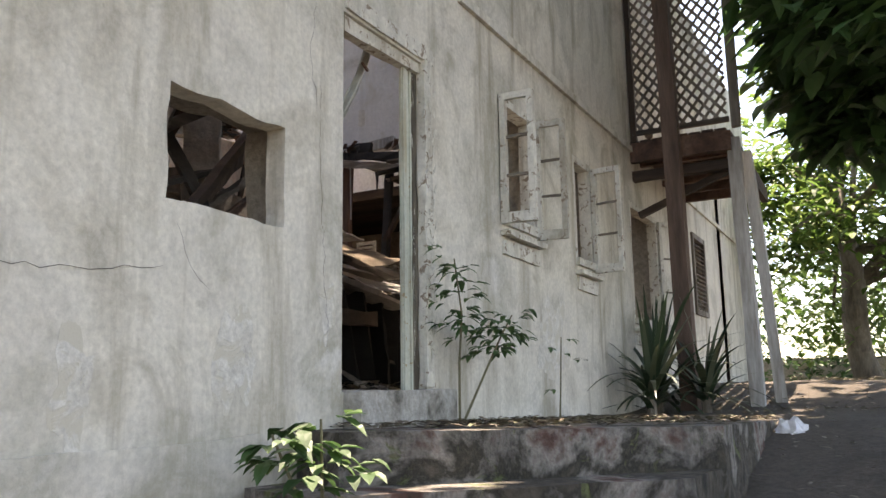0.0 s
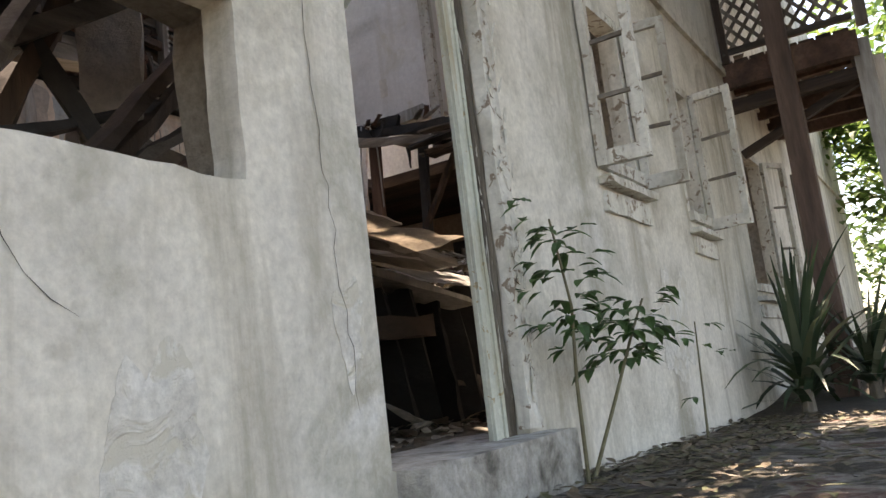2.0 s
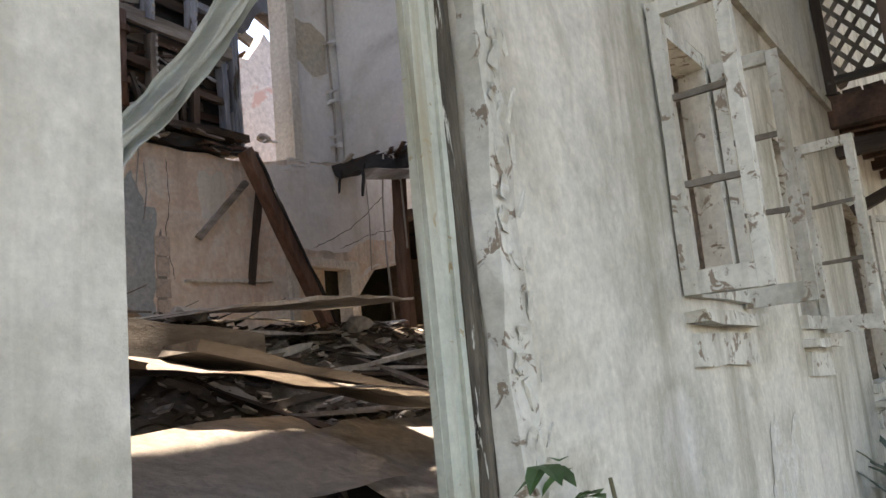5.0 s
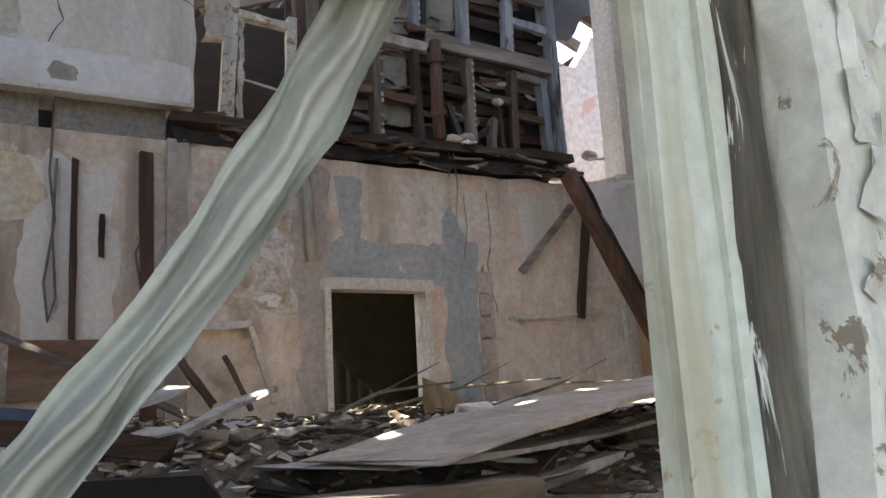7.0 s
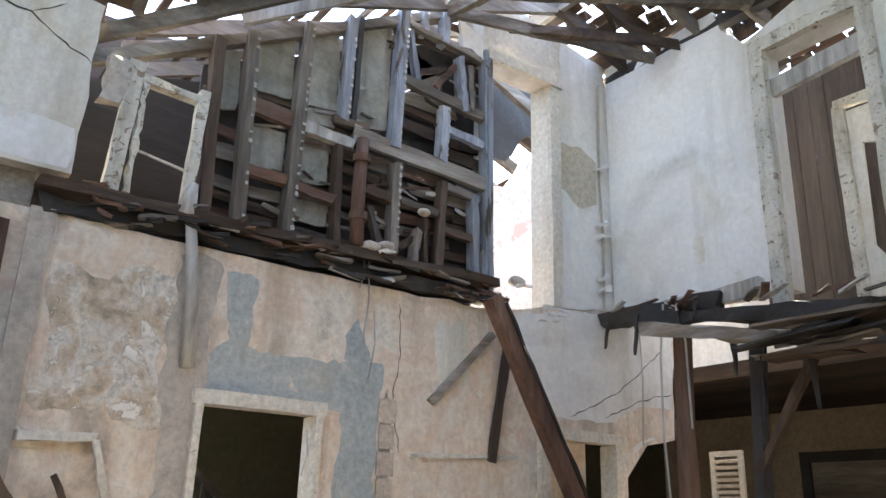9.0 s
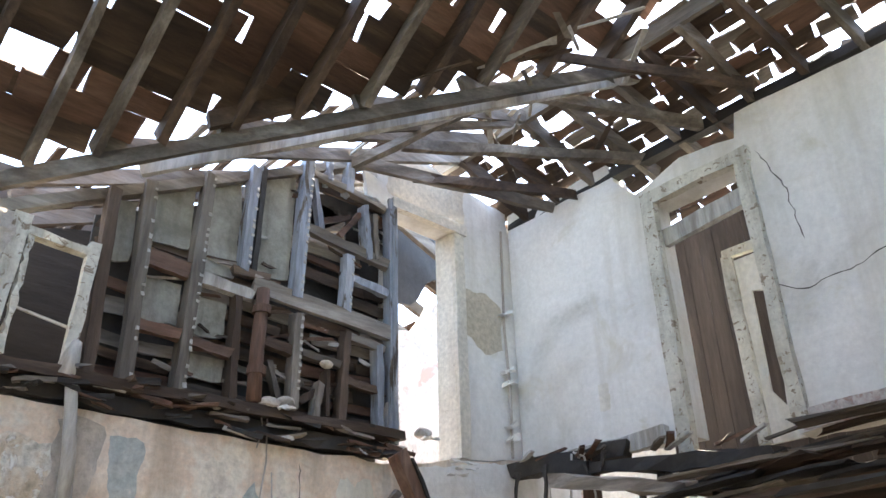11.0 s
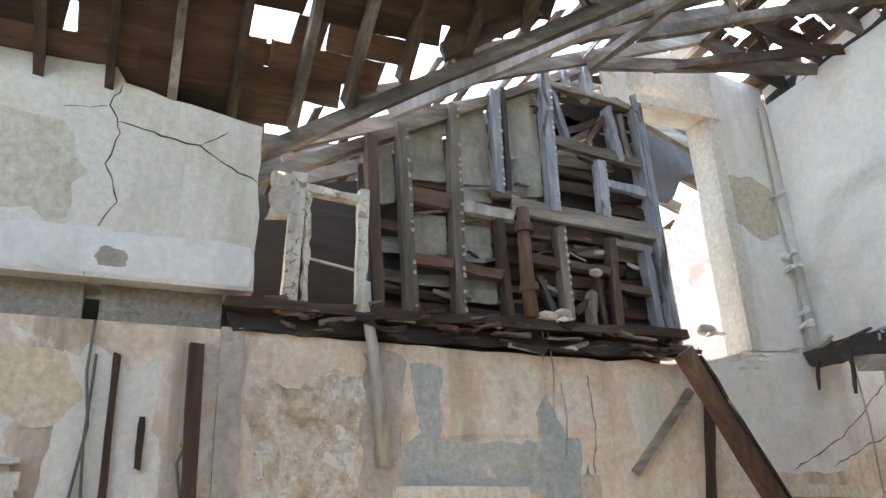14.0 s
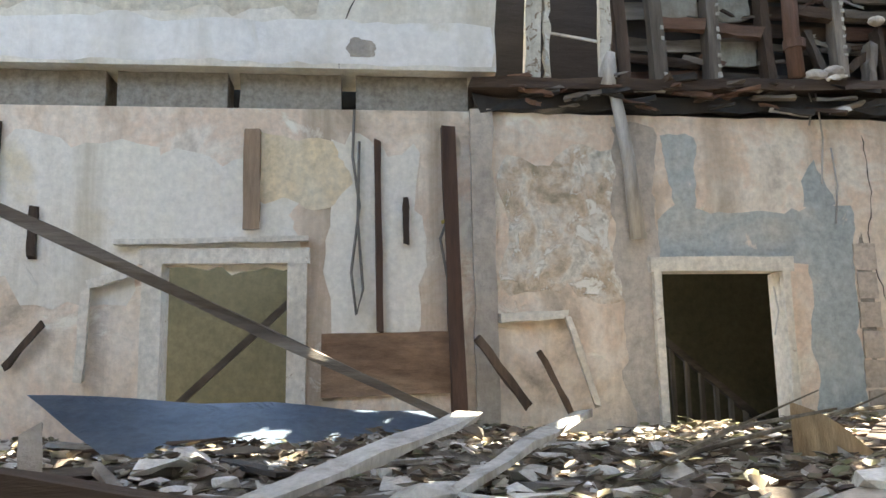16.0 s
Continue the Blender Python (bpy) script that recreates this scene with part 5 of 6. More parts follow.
board_on_wall("hanging_stick", 8.33, 4.62, 8.14, 3.49, .075, M_BROWN_Z, "charred board hanging from the floor edge", .03, .03, "stick")
board_on_wall("fallen_brace", 7.92, 4.72, 9.02, 2.85, .12, M_RED_Z, "heavy red-brown timber leaning as a brace", .28, .11, "beam")
tp("split_edge", beamm(BK(8.02, 4.66, .34), BK(9.06, 2.90, .34), .03, .03, 12, .012, up=(1, 0, 0), ragged_end=.03), M_BURNT_SHADE, bpy.data.objects["fallen_brace"], "charred splintered edge")
board_on_wall("loose_strip", 2.03, 3.18, 2.21, 3.42, .035, M_BROWN_Z, "dark stick leaning beside a door", .05, .03, "stick")
board_on_wall("rail_mould", 7.40, 3.49, 8.42, 3.55, .03, M_CASE, "thin pale moulding on the plaster", .015, .02, "moulding")

pipe = thing("lead_pipe", BK(5.4, 4.3), "pale capped pipe hanging down the wall", "pipe")
tp("pipe", tubem([BK(5.55, 5.0, .06), BK(5.60, 4.7, .06), BK(5.65, 4.4, .05), BK(5.69, 3.90, .03)], .035, 8, .05, .1), M_PALEPOST, pipe, smooth=True)
tp("cap", tubem([BK(5.53, 4.86, .06), BK(5.55, 5.0, .06), BK(5.57, 5.09, .06)], .07, 8, .03, .1), M_PALEPOST, pipe, smooth=True)

M_WIRE = surf("grey_cable", [(.12, .11, .10), (.2, .19, .17)], 9, 30, .6, .1)


def cable(pts, r, label, mat=None):
    root = thing("cable", pts[0], label, "cable")
    tp("wire", tubem(pts, r, 5), mat or M_WIRE, root)


cable([BK(3.95, 4.7, .03), BK(3.94, 4.4, .03), BK(3.98, 4.1, .03), BK(3.93, 3.7, .03), BK(3.96, 3.45, .04), BK(4.0, 3.6, .03), BK(3.97, 4.0, .03), BK(3.98, 4.5, .03)], .009, "looped grey cable on the wall")
cable([BK(4.50, 4.0, .04), BK(4.46, 3.9, .05), BK(4.5, 3.65, .05), BK(4.58, 3.3, .06)], .009, "bent loose cable by a post")
cable([BK(4.47, 4.0, .04), BK(4.52, 4.02, .05)], .012, "short yellow plastic cable end on the wall", surf("yellow_plastic", [(.5, .36, .05), (.55, .42, .08)], 9, 30, .5, .1))

for k, (y, z, ln) in enumerate(((6.95, 4.88, .62), (6.90, 4.9, .25), (7.02, 4.5, .5), (9.95, 4.95, 1.2), (6.55, 3.6, .3), (8.3, 4.85, .22))):
    cable([BK(y, z, .012), BK(y + .02, z - ln * .5, .014), BK(y - .015, z - ln, .013)], .006, "thin pale dry vine hanging from the floor edge", M_PALEPOST)
for k, (y, z, ln, dx) in enumerate(((8.58, 4.78, .26, .16), (8.62, 4.72, .22, .18), (8.55, 4.67, .18, .15), (6.98, 4.93, .12, .10), (8.28, 4.92, .16, .14))):
    rag = thing("rag", BK(y, z, dx), "small white rag caught on the broken floor edge", "rag", "white rags on the floor edge")
    tp("cloth", beamm(BK(y, z, dx), BK(y + ln, z + .02 * (k % 2), dx + .03), .05, .016, 5, .012, ragged_end=.02), M_WHITE, rag)
for k, (y, z) in enumerate(((6.92, 4.97), (7.06, 5.0), (8.36, 4.98), (7.40, 5.36))):
    lump = thing("debris_lump", BK(y, z, .06), "rounded pale brown lump lying on the broken sill", "rubble", "lumps on the sill")
    bm = bmesh.new()
    bmesh.ops.create_icosphere(bm, subdivisions=2, radius=.06 if k < 3 else .04)
    for v in bm.verts:
        v.co = Vector((v.co.x, v.co.y * 1.4, v.co.z * .8)) * (1 + .4 * noise.noise(v.co * 14 + Vector((k, 0, 0)))) + BK(y, z, .06)
    tp("lump", bm, M_GREYP, lump)
cable([(-4.36, 9.28, 4.95), (-4.40, 9.26, 4.5), (-4.42, 9.27, 3.9), (-4.38, 9.27, 3.2)], .010, "pale cable hanging beside the charred post", M_PALEPOST)
cable([(-4.34, 9.28, 4.96), (-4.22, 9.26, 4.90), (-4.15, 9.27, 4.6), (-4.14, 9.27, 3.9)], .010, "pale looped cable hanging beside the charred post", M_PALEPOST)
# window frame and its louvre in the stud partition
uw = thing("window_5", BK(5.3, 4.9), "weathered pale window frame without glass", "window frame", kind="structure")
tp("side", beamm(BK(5.06, 4.9, .03), BK(5.10, 5.84, .03), .10, .07, 5, .006, up=(1, 0, 0)), M_FRAME, uw)
tp("side", beamm(BK(5.53, 4.9, .03), BK(5.56, 5.78, .03), .07, .07, 5, .006, up=(1, 0, 0)), M_FRAME, uw)
tp("head", beamm(BK(5.08, 5.74, .03), BK(5.56, 5.70, .03), .07, .06, 3, .006), M_FRAME, uw)
tp("bar", beamm(BK(5.14, 5.24, .02), BK(5.52, 5.18, .02), .015, .015, 2, .002), M_FRAME, uw)
tp("notched_side", beamm(BK(5.16, 4.92, .03), BK(5.17, 5.74, .03), .03, .05, 16, .012, up=(1, 0, 0)), M_FRAME, uw)
tp("plaster_lump", beamm(BK(4.98, 5.5, .02), BK(5.0, 5.82, .02), .12, .10, 4, .03, up=(1, 0, 0)), M_GREYP, uw)
# near-black walls added so the rear room looks unlit through the gaps
struct("rear_room_wall", slab([(3.9, 4.8), (8.0, 4.8), (8.0, 7.4), (3.9, 7.4)], [], back(-7.0), .05), surf("dim_room_black", [(.03, .025, .02), (.07, .055, .045)], 3, 20, .95, .5, stretch=(1, .15, 1)), "near-black wall standing in for the dim rear room")

struct("rear_room_boards", slab([(4.3, 4.86), (6.3, 4.86), (6.3, 6.5), (5.4, 6.3), (4.3, 5.9)], [], back(-5.75), .05), surf("dim_window_black", [(.02, .017, .014), (.05, .04, .034)], 3, 20, .95, .5, stretch=(1, .15, 1)), "near-black backing painting the dim room behind the small window")
# dark slab added in place of the dim roof structure above the doorway
struct("rear_gable_boards", slab(ragged([(8.5, 6.85), (9.25, 7.0), (9.5, 7.35), (10.4, 7.65), (10.6, 8.4), (8.5, 8.4)], .12, .05), [], back(-6.4), .05), M_BURNT_SHADE, "ragged dark slab standing in for the dim roof structure behind")

# upper doorway frame in the corner
udf = thing("door_5", BK(8.47, 4.9), "sunlit cream frame of the upper doorway", "door frame", kind="structure")
tp("side", beamm(BK(8.86, 4.85, .02), BK(8.86, 7.06, .02), .12, .07, 6, .004, up=(1, 0, 0)), M_CASE, udf)
tp("side", beamm(BK(8.09, 4.85, .03), BK(8.05, 7.06, .03), .05, .07, 6, .006, up=(1, 0, 0)), M_BLUEWOOD, udf)
tp("head", beamm(BK(8.04, 7.08, .03), BK(8.95, 7.08, .03), .08, .10, 4, .005), M_CASE, udf)
tp("jamb", beamm(BK(8.81, 4.85, -.10), BK(8.81, 7.04, -.10), .03, .24, 4, .003, up=(1, 0, 0)), M_CASE, udf)
# corner strip with flaking knots
strip = thing("corner_strip", BK(9.55, 5.0), "flaking plaster strip down the room corner", "plaster strip")
tp("strip", tubem([BK(9.47, 4.95, .02), BK(9.49, 5.6, .02), BK(9.46, 6.2, .02), BK(9.5, 7.3, .02)], .014, 6, .012, .3), M_GREYP, strip)
for z in (5.1, 5.22, 5.62, 5.74, 6.32):
    tp("flake", beamm(BK(9.40, z, .03), BK(9.52, z + .05, .04), .10, .03, 3, .02), M_WHITE, strip)
coat([(8.96, 6.50), (9.24, 6.52), (9.44, 6.42), (9.44, 5.98), (9.20, 5.88), (8.97, 6.02)], surf("beige_patch", [(.54, .48, .37), (.62, .55, .44)], 2, 20, .9, .2), "beige patch of bare plaster", .004, 14.0)
coat([(8.0, 7.66), (8.4, 7.70), (9.0, 7.58), (8.98, 7.20), (8.5, 7.16), (8.02, 7.2)], surf("buff_patch", [(.58, .50, .38), (.66, .59, .48), (.72, .68, .60)], 2, 20, .9, .2), "buff bare plaster over the upper doorway", .004, 15.0)


# north wall: doorway, boards behind it, flakes
def npl(dy):
    return lambda a, b, d: NP(a, b, dy - d)


ndf = thing("door_6", NP((ND[0] + ND[1]) / 2, 4.7), "peeling white frame of the upper side doorway", "door frame", kind="structure")
tp("side", beamm(NP(ND[0] - .04, 4.62, .03), NP(ND[0] - .04, 6.86, .03), .13, .08, 9, .008, up=(0, 1, 0)), M_FRAME, ndf)
tp("side", beamm(NP(ND[1] + .05, 4.72, .03), NP(ND[1] + .05, 6.86, .03), .11, .08, 9, .008, up=(0, 1, 0)), M_FRAME, ndf)
tp("head", beamm(NP(ND[0] - .1, 6.89, .03), NP(ND[1] + .12, 6.89, .03), .08, .12, 6, .008), M_FRAME, ndf)
tp("transom", beamm(NP(ND[0], 6.52, -.08), NP(ND[1], 6.60, -.08), .06, .16, 4, .006), M_PALEPOST, ndf)
M_DOORB = wood("dark_door_board", [(0.04, 0.03, 0.025), (0.075, 0.058, 0.05), (0.11, 0.088, 0.075)], (1, 1, .12), vary=.15)
for k in range(13):
    tp("door_board", beamm(NP(ND[0] - .65 + k * .15, 4.55, -.9), NP(ND[0] - .65 + k * .15, 7.0, -.9), .142, .02, 3, .003, up=(0, 1, 0)), M_DOORB, ndf)
inner = thing("inner_doorway", NP(-2.75, 4.75, -.45), "peeling inner door frame with a cream panel", "door frame")
tp("side", beamm(NP(-2.92, 4.7, -.4), NP(-2.92, 6.32, -.4), .10, .05, 6, .008, up=(0, 1, 0)), M_FRAME, inner)
tp("head", beamm(NP(-2.95, 6.33, -.4), NP(-2.4, 6.30, -.4), .05, .08, 4, .006), M_FRAME, inner)
tp("panel", slab([(-2.90, 4.7), (-2.4, 4.7), (-2.4, 6.26), (-2.90, 6.26)], [[(-2.80, 5.1), (-2.70, 4.95), (-2.62, 5.9), (-2.78, 5.95)]], npl(-.42), .03), M_CREAM, inner)
struct("wall_north_beyond", slab([(-6, 4.6), (0, 4.6), (0, 7.0), (-6, 7.0)], [], npl(-1.9), .1), M_CREAM, "cream wall of the room beyond")
blotch("plaster_patch", -4.06, 5.28, .06, .12, M_CREAM, 15, .004, npl, "flaked spot on white plaster")
crack([(-2.4, 5.75), (-2.2, 5.62), (-1.8, 5.66), (-1.4, 5.8)], npl(.004), .007)
crack([(-2.3, 6.9), (-2.15, 6.5), (-2.1, 6.0)], npl(.004), .006)
skirt = thing("skirting", NP(-4.2, 4.8), "grey broken skirting board", "skirting")
tp("board", beamm(NP(-4.7, 4.82, .02), NP(-3.5, 4.84, .02), .04, .14, 8, .012, ragged_end=.03), M_PALEPOST, skirt)
skirt2 = thing("skirting", NP(-1.9, 4.72), "red and white flaking skirting board", "skirting")
tp("board", beamm(NP(-2.42, 4.70, .02), NP(-1.0, 4.72, .02), .04, .14, 8, .008, ragged_end=.03), surf("red_white_flakes", [(.34, .16, .12), (.62, .58, .54), (.30, .14, .11)], 12, 30, .85, .5), skirt2)


# burnt floor edge under the north wall
def burnt():
    root = thing("burnt_floor_edge", (-3, 9.4, 4.6), "charred broken joists and boards of the upper floor", "broken floor")
    rnd = random.Random(51)
    tp("joist", beamm((-5.1, 9.35, 4.93), (-3.9, 9.45, 4.93), .14, .12, 10, .02, ragged_end=.05), M_BURNT_SHADE, root)
    tp("joist", beamm((-4.6, 9.3, 4.86), (-2.6, 9.3, 4.60), .10, .11, 10, .02, ragged_end=.06), M_BURNT_SHADE, root)
    tp("joist", beamm((-4.5, 9.15, 4.74), (-3.2, 9.1, 4.45), .12, .10, 8, .02, ragged_end=.06), M_GREY_X, root)
    for k in range(26):
        x = rnd.uniform(-3.6, -0.8)
        z = 4.72 - rnd.random() * .45
        ln = rnd.uniform(.5, 1.4)
        tp("burnt_board", beamm((x, 9.2 + rnd.uniform(-.3, .2), z), (x + ln, 9.2 + rnd.uniform(-.3, .2), z + rnd.uniform(-.08, .10)), rnd.uniform(.06, .2), .025, 4, .012, ragged_end=.06), (M_BURNT_SHADE, M_BROWN_X, M_GREY_X)[rnd.randrange(3)], root)
    for x, z1, ln in ((-4.62, 4.9, .35), (-4.2, 4.85, .2), (-4.95, 4.9, .25), (-3.45, 4.5, .75), (-3.1, 4.45, .5), (-3.7, 4.55, .3), (-4.0, 4.9, .15)):
        tp("hanging_splinter", beamm((x, 9.25, z1), (x + rnd.uniform(-.06, .06), 9.22, z1 - ln), .04, .035, 5, .008, up=(0, 1, 0), taper=.4), M_BURNT_SHADE, root)
    for k in range(14):
        x = rnd.uniform(-5.0, -2.6)
        tp("floor_scrap", beamm((x, 9.3, 5.0 - (x + 5) * .12), (x + rnd.uniform(.1, .3), 9.15 + rnd.uniform(0, .3), 5.03 - (x + 5) * .12 + rnd.uniform(0, .05)), .05, .02, 2, .01), (M_GREY_X, M_RED_Y, M_PALEPOST)[k % 3], root)


burnt()
# underfloor of the beyond room hides the sky
struct("upper_floor_north", boxm((-7.0, 10.7, 4.55), (0.0, 13.2, 4.70)), M_BROWN_X, "old boarded floor beyond the side doorway")
posts = thing("charred_post", (-4.42, 9.45, 2.4), "charred red-brown timber post under the broken floor", "post")
tp("shaft", beamm((-4.34, 9.42, 2.3), (-4.27, 9.40, 4.95), .10, .12, 8, .01, up=(1, 0, 0)), M_RED_Z, posts)
post2 = thing("charred_post", (-3.75, 9.3, 2.4), "charred black post with a slanting strut", "post")
tp("shaft", beamm((-3.70, 9.35, 2.3), (-3.55, 9.35, 4.66), .09, .09, 8, .01, up=(1, 0, 0)), M_BURNT_SHADE, post2)
tp("strut", beamm((-3.62, 9.32, 3.55), (-3.05, 9.3, 4.42), .07, .06, 5, .01), M_BROWN_Z, post2)
blindp = thing("louvre_panel", (-4.6, 10.6, 2.5), "white louvred shutter leaning in the far room", "shutter")
tp("frame", slab(rect(-4.97, 2.4, -4.62, 3.86), [rect(-4.92, 2.45, -4.67, 3.81)], north(10.6), .03), M_CASE, blindp)
for k in range(24):
    tp("slat", beamm((-4.92, 10.61, 2.5 + k * .055), (-4.67, 10.61, 2.5 + k * .055), .04, .01, 1, .001, up=(0, .6, .8)), M_CASE, blindp)
dframe = thing("dark_picture_frame", (-4.5, 13.1, 3.2), "dark framed blackboard on the brown wall", "frame")
tp("frame", slab(rect(-5.55, 3.0, -3.4, 4.06), [rect(-5.43, 3.1, -3.5, 3.94)], north(13.12), .06), M_BURNT_SHADE, dframe)
tp("board", slab(rect(-5.43, 3.1, -3.5, 3.94), [], north(13.16), .03), M_GREY_X, dframe)


# stairs behind the middle doorway
def stairs():
    root = thing("staircase", (-6.2, 6.5, 1.6), "dark timber staircase with a balustrade", "staircase")
    for k in range(11):
        tp("tread", boxm((-6.9, 5.2 + k * .20, 3.45 - k * .17), (-6.0, 5.44 + k * .20, 3.49 - k * .17)), M_GREY_X, root)
        tp("riser", boxm((-6.88, 5.21 + k * .20, 3.30 - k * .17), (-6.0, 5.23 + k * .20, 3.45 - k * .17)), M_BROWN_X, root)
    for k in range(20):
        y = 5.25 + k * .105
        z = 3.50 - (y - 5.2) * .85
        tp("baluster", beamm((-5.98, y, z), (-5.98, y, z + .62), .03, .03, 1, .001, up=(1, 0, 0)), M_GREY_Z, root)
    tp("handrail", beamm((-5.98, 5.1, 4.22), (-5.98, 7.5, 2.18), .06, .05, 3, .003), M_GREY_Y, root)
    tp("string", beamm((-5.98, 5.1, 3.46), (-5.98, 7.5, 1.42), .04, .16, 3, .003), M_BROWN_Y, root)


stairs()
plank_c = thing("fallen_plank", (-6.3, 3.0, 2.8), "dark plank fallen across the room behind a doorway", "plank")
tp("plank", beamm((-6.4, 1.0, 1.6), (-6.4, 3.42, 3.84), .07, .05, 3, .004), M_BURNT_SHADE, plank_c)


# ---- curtain ----
def curtain():
    root = thing("cloth", (-0.2, 3.38, 2.75), "long dusty pale green cloth hanging slantwise in the doorway", "curtain")
    bm = bmesh.new()
    nu, nv = 26, 40
    rows = []
    for j in range(nv + 1):
        t = j / nv
        c = Vector((-.19, 3.90, 3.60)) * (1 - t) ** 2 + Vector((-.20, 3.71, 3.04)) * 2 * t * (1 - t) + Vector((-.21, 3.37, 2.76)) * t * t
        w = .040 - .014 * min(1.0, t * 1.6)
        across = Vector((0, .85, -.52))
        rows.append([])
        for i in range(nu + 1):
            u = i / nu * 2 - 1
            fold = .018 * math.sin(u * 4.6 + t * 2.6) + .008 * math.sin(u * 11 + t * 6) + .012 * noise.noise(Vector((u * 3, t * 9, 2)))
            edge = .008 * noise.noise(Vector((t * 14, u, 5)))
            p = c + across * (u * w + edge) + Vector((1, 0, 0)) * fold * (1 - .3 * t)
            rows[-1].append(bm.verts.new(p))
    for r0, r1 in zip(rows, rows[1:]):
        for k in range(nu):
            bm.faces.new((r0[k], r0[k + 1], r1[k + 1], r1[k]))
    tp("cloth", bm, surf("dusty_green_cloth", [(.33, .335, .29), (.43, .435, .375), (.48, .48, .42)], 3, 60, .95, .3, fine_amt=.15, spots=((.40, .38, .32), 6, .66, .72)), root, smooth=True)
    tp("wood_scrap", beamm((-.165, 3.74, 3.33), (-.16, 3.79, 3.30), .012, .01, 3, .003), M_RED_Y, root, "splinter of brown wood caught in the cloth")


curtain()


# ---- debris ----
def debris():
    rnd = random.Random(71)
    g = "fallen timber on the heap"

    def plank(name, p0, p1, w, h, mat, label, cat="plank", bend=0.0, seg=6):
        a, b = Vector(p0), Vector(p1)
        root = thing(name, a.lerp(b, .5), label, cat, g)
        tp("wood", beamm(a, b, w, h, seg, .008, ragged_end=.04, bend=bend), mat, root)

    plank("fallen_beam", (-1.10, 3.3, 2.72), (-1.55, 4.85, 2.66), .17, .15, M_GREY_Y, "heavy grey fallen beam lying across the heap", "beam")
    plank("tin_sheet", (-1.72, 4.45, 2.80), (-2.45, 6.6, 3.02), .60, .014, M_GREYP, "wide grey roofing sheet lying on the heap", "sheet", .03, 12)
    plank("broken_board", (-1.1, 5.4, 2.42), (-1.25, 4.3, 2.66), .30, .03, M_GREY_Y, "wide grey board tilted on the heap")
    plank("broken_board", (-0.75, 5.05, 2.16), (-1.1, 4.2, 2.42), .22, .03, M_PALEPOST, "wide pale board on the heap")
    for pts, m, lab in (
            ([(-1.00, 4.05, 2.60), (-0.62, 4.95, 2.44), (-1.05, 5.10, 2.48), (-1.38, 4.20, 2.66)], M_GREYP, "wide grey roofing sheet lying over the hollow by the door"),
            ([(-0.44, 3.25, 2.30), (-0.50, 4.45, 2.28), (-0.98, 4.50, 2.44), (-0.95, 3.10, 2.46)], M_GREYP, "torn grey roofing sheet lying inside the doorway"),
            ([(-0.50, 4.40, 2.20), (-0.55, 5.60, 2.16), (-1.15, 5.70, 2.40), (-1.00, 4.45, 2.40)], M_PALEPOST, "pale roofing sheet lying inside the wall"),
            ([(-0.95, 2.85, 2.50), (-1.00, 3.70, 2.54), (-1.30, 3.75, 2.72), (-1.32, 2.80, 2.70)], M_GREYP, "crumpled grey roofing sheet near the door")):
        q = [Vector(p) for p in pts]
        root = thing("roofing_sheet", q[0], lab, "sheet", g)
        bm = bmesh.new()
        rows = []
        for j in range(9):
            rows.append([])
            for i in range(15):
                p = q[0].lerp(q[1], i / 14).lerp(q[3].lerp(q[2], i / 14), j / 8)
                edge = i in (0, 14) or j in (0, 8)
                p += Vector((noise.noise(p * 7), noise.noise(p * 7 + Vector((5, 0, 0))), 0)) * (.05 if edge else 0)
                p.z += .03 * noise.noise(p * 2.4) + .012 * noise.noise(p * 8)
                rows[-1].append(bm.verts.new(p))
        for r0, r1 in zip(rows, rows[1:]):
            for k in range(14):
                bm.faces.new((r0[k], r0[k + 1], r1[k + 1], r1[k]))
        bmesh.ops.solidify(bm, geom=bm.faces[:], thickness=.012)
        tp("sheet", bm, m, root)
    # row of added near-black boards; their colour paints the shade in the door hollow
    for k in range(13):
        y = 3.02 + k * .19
        plank("hollow_shade_board", (-.80 + rnd.uniform(-.03, .03), y, 1.56), (-.90 + rnd.uniform(-.03, .03), y + rnd.uniform(-.05, .05), 2.26 + rnd.uniform(-.1, .04)), .02, .185, M_BURNT_SHADE, "near-black board added to darken the hollow under the debris")
    # leaning sheet and broken ends packed behind the hole in the wall
    for p0, p1, w, h, m, lab in (
            ((-.62, 3.06, 2.50), (-.66, 3.10, 3.10), .17, .012, M_GREYP, "pale grey roofing strip leaning behind the wall opening"),
            ((-.70, 2.72, 2.40), (-.60, 2.93, 2.95), .11, .05, M_BROWN_Z, "brown timber end leaning behind the wall opening"),
            ((-.55, 3.02, 2.48), (-.60, 3.36, 2.84), .045, .04, M_BROWN_Z, "brown stick leaning behind the wall opening"),
            ((-.52, 2.98, 2.42), (-.58, 3.34, 2.66), .04, .035, M_GREY_Y, "grey stick leaning behind the wall opening"),
            ((-.50, 3.04, 2.36), (-.55, 3.36, 2.58), .04, .03, M_RED_Y, "red-brown stick leaning behind the wall opening"),
            ((-.85, 2.3, 2.45), (-.9, 2.9, 3.1), .16, .014, M_GREYP, "grey roofing strip fallen behind the wall opening"),
            ((-1.0, 2.7, 2.4), (-1.1, 3.1, 3.0), .30, .02, M_BROWN_Y, "wide dark board standing behind the wall opening"),
            ((-1.05, 2.2, 2.3), (-1.15, 2.7, 3.0), .35, .02, M_BROWN_Y, "wide dark board standing behind the wall opening")):
        plank("leaning_timber", p0, p1, w, h, m, lab, "timber")
    plank("fallen_beam", (-0.75, 3.4, 2.28), (-0.95, 4.6, 2.24), .12, .11, M_GREY_Y, "weathered beam near the threshold", "beam")
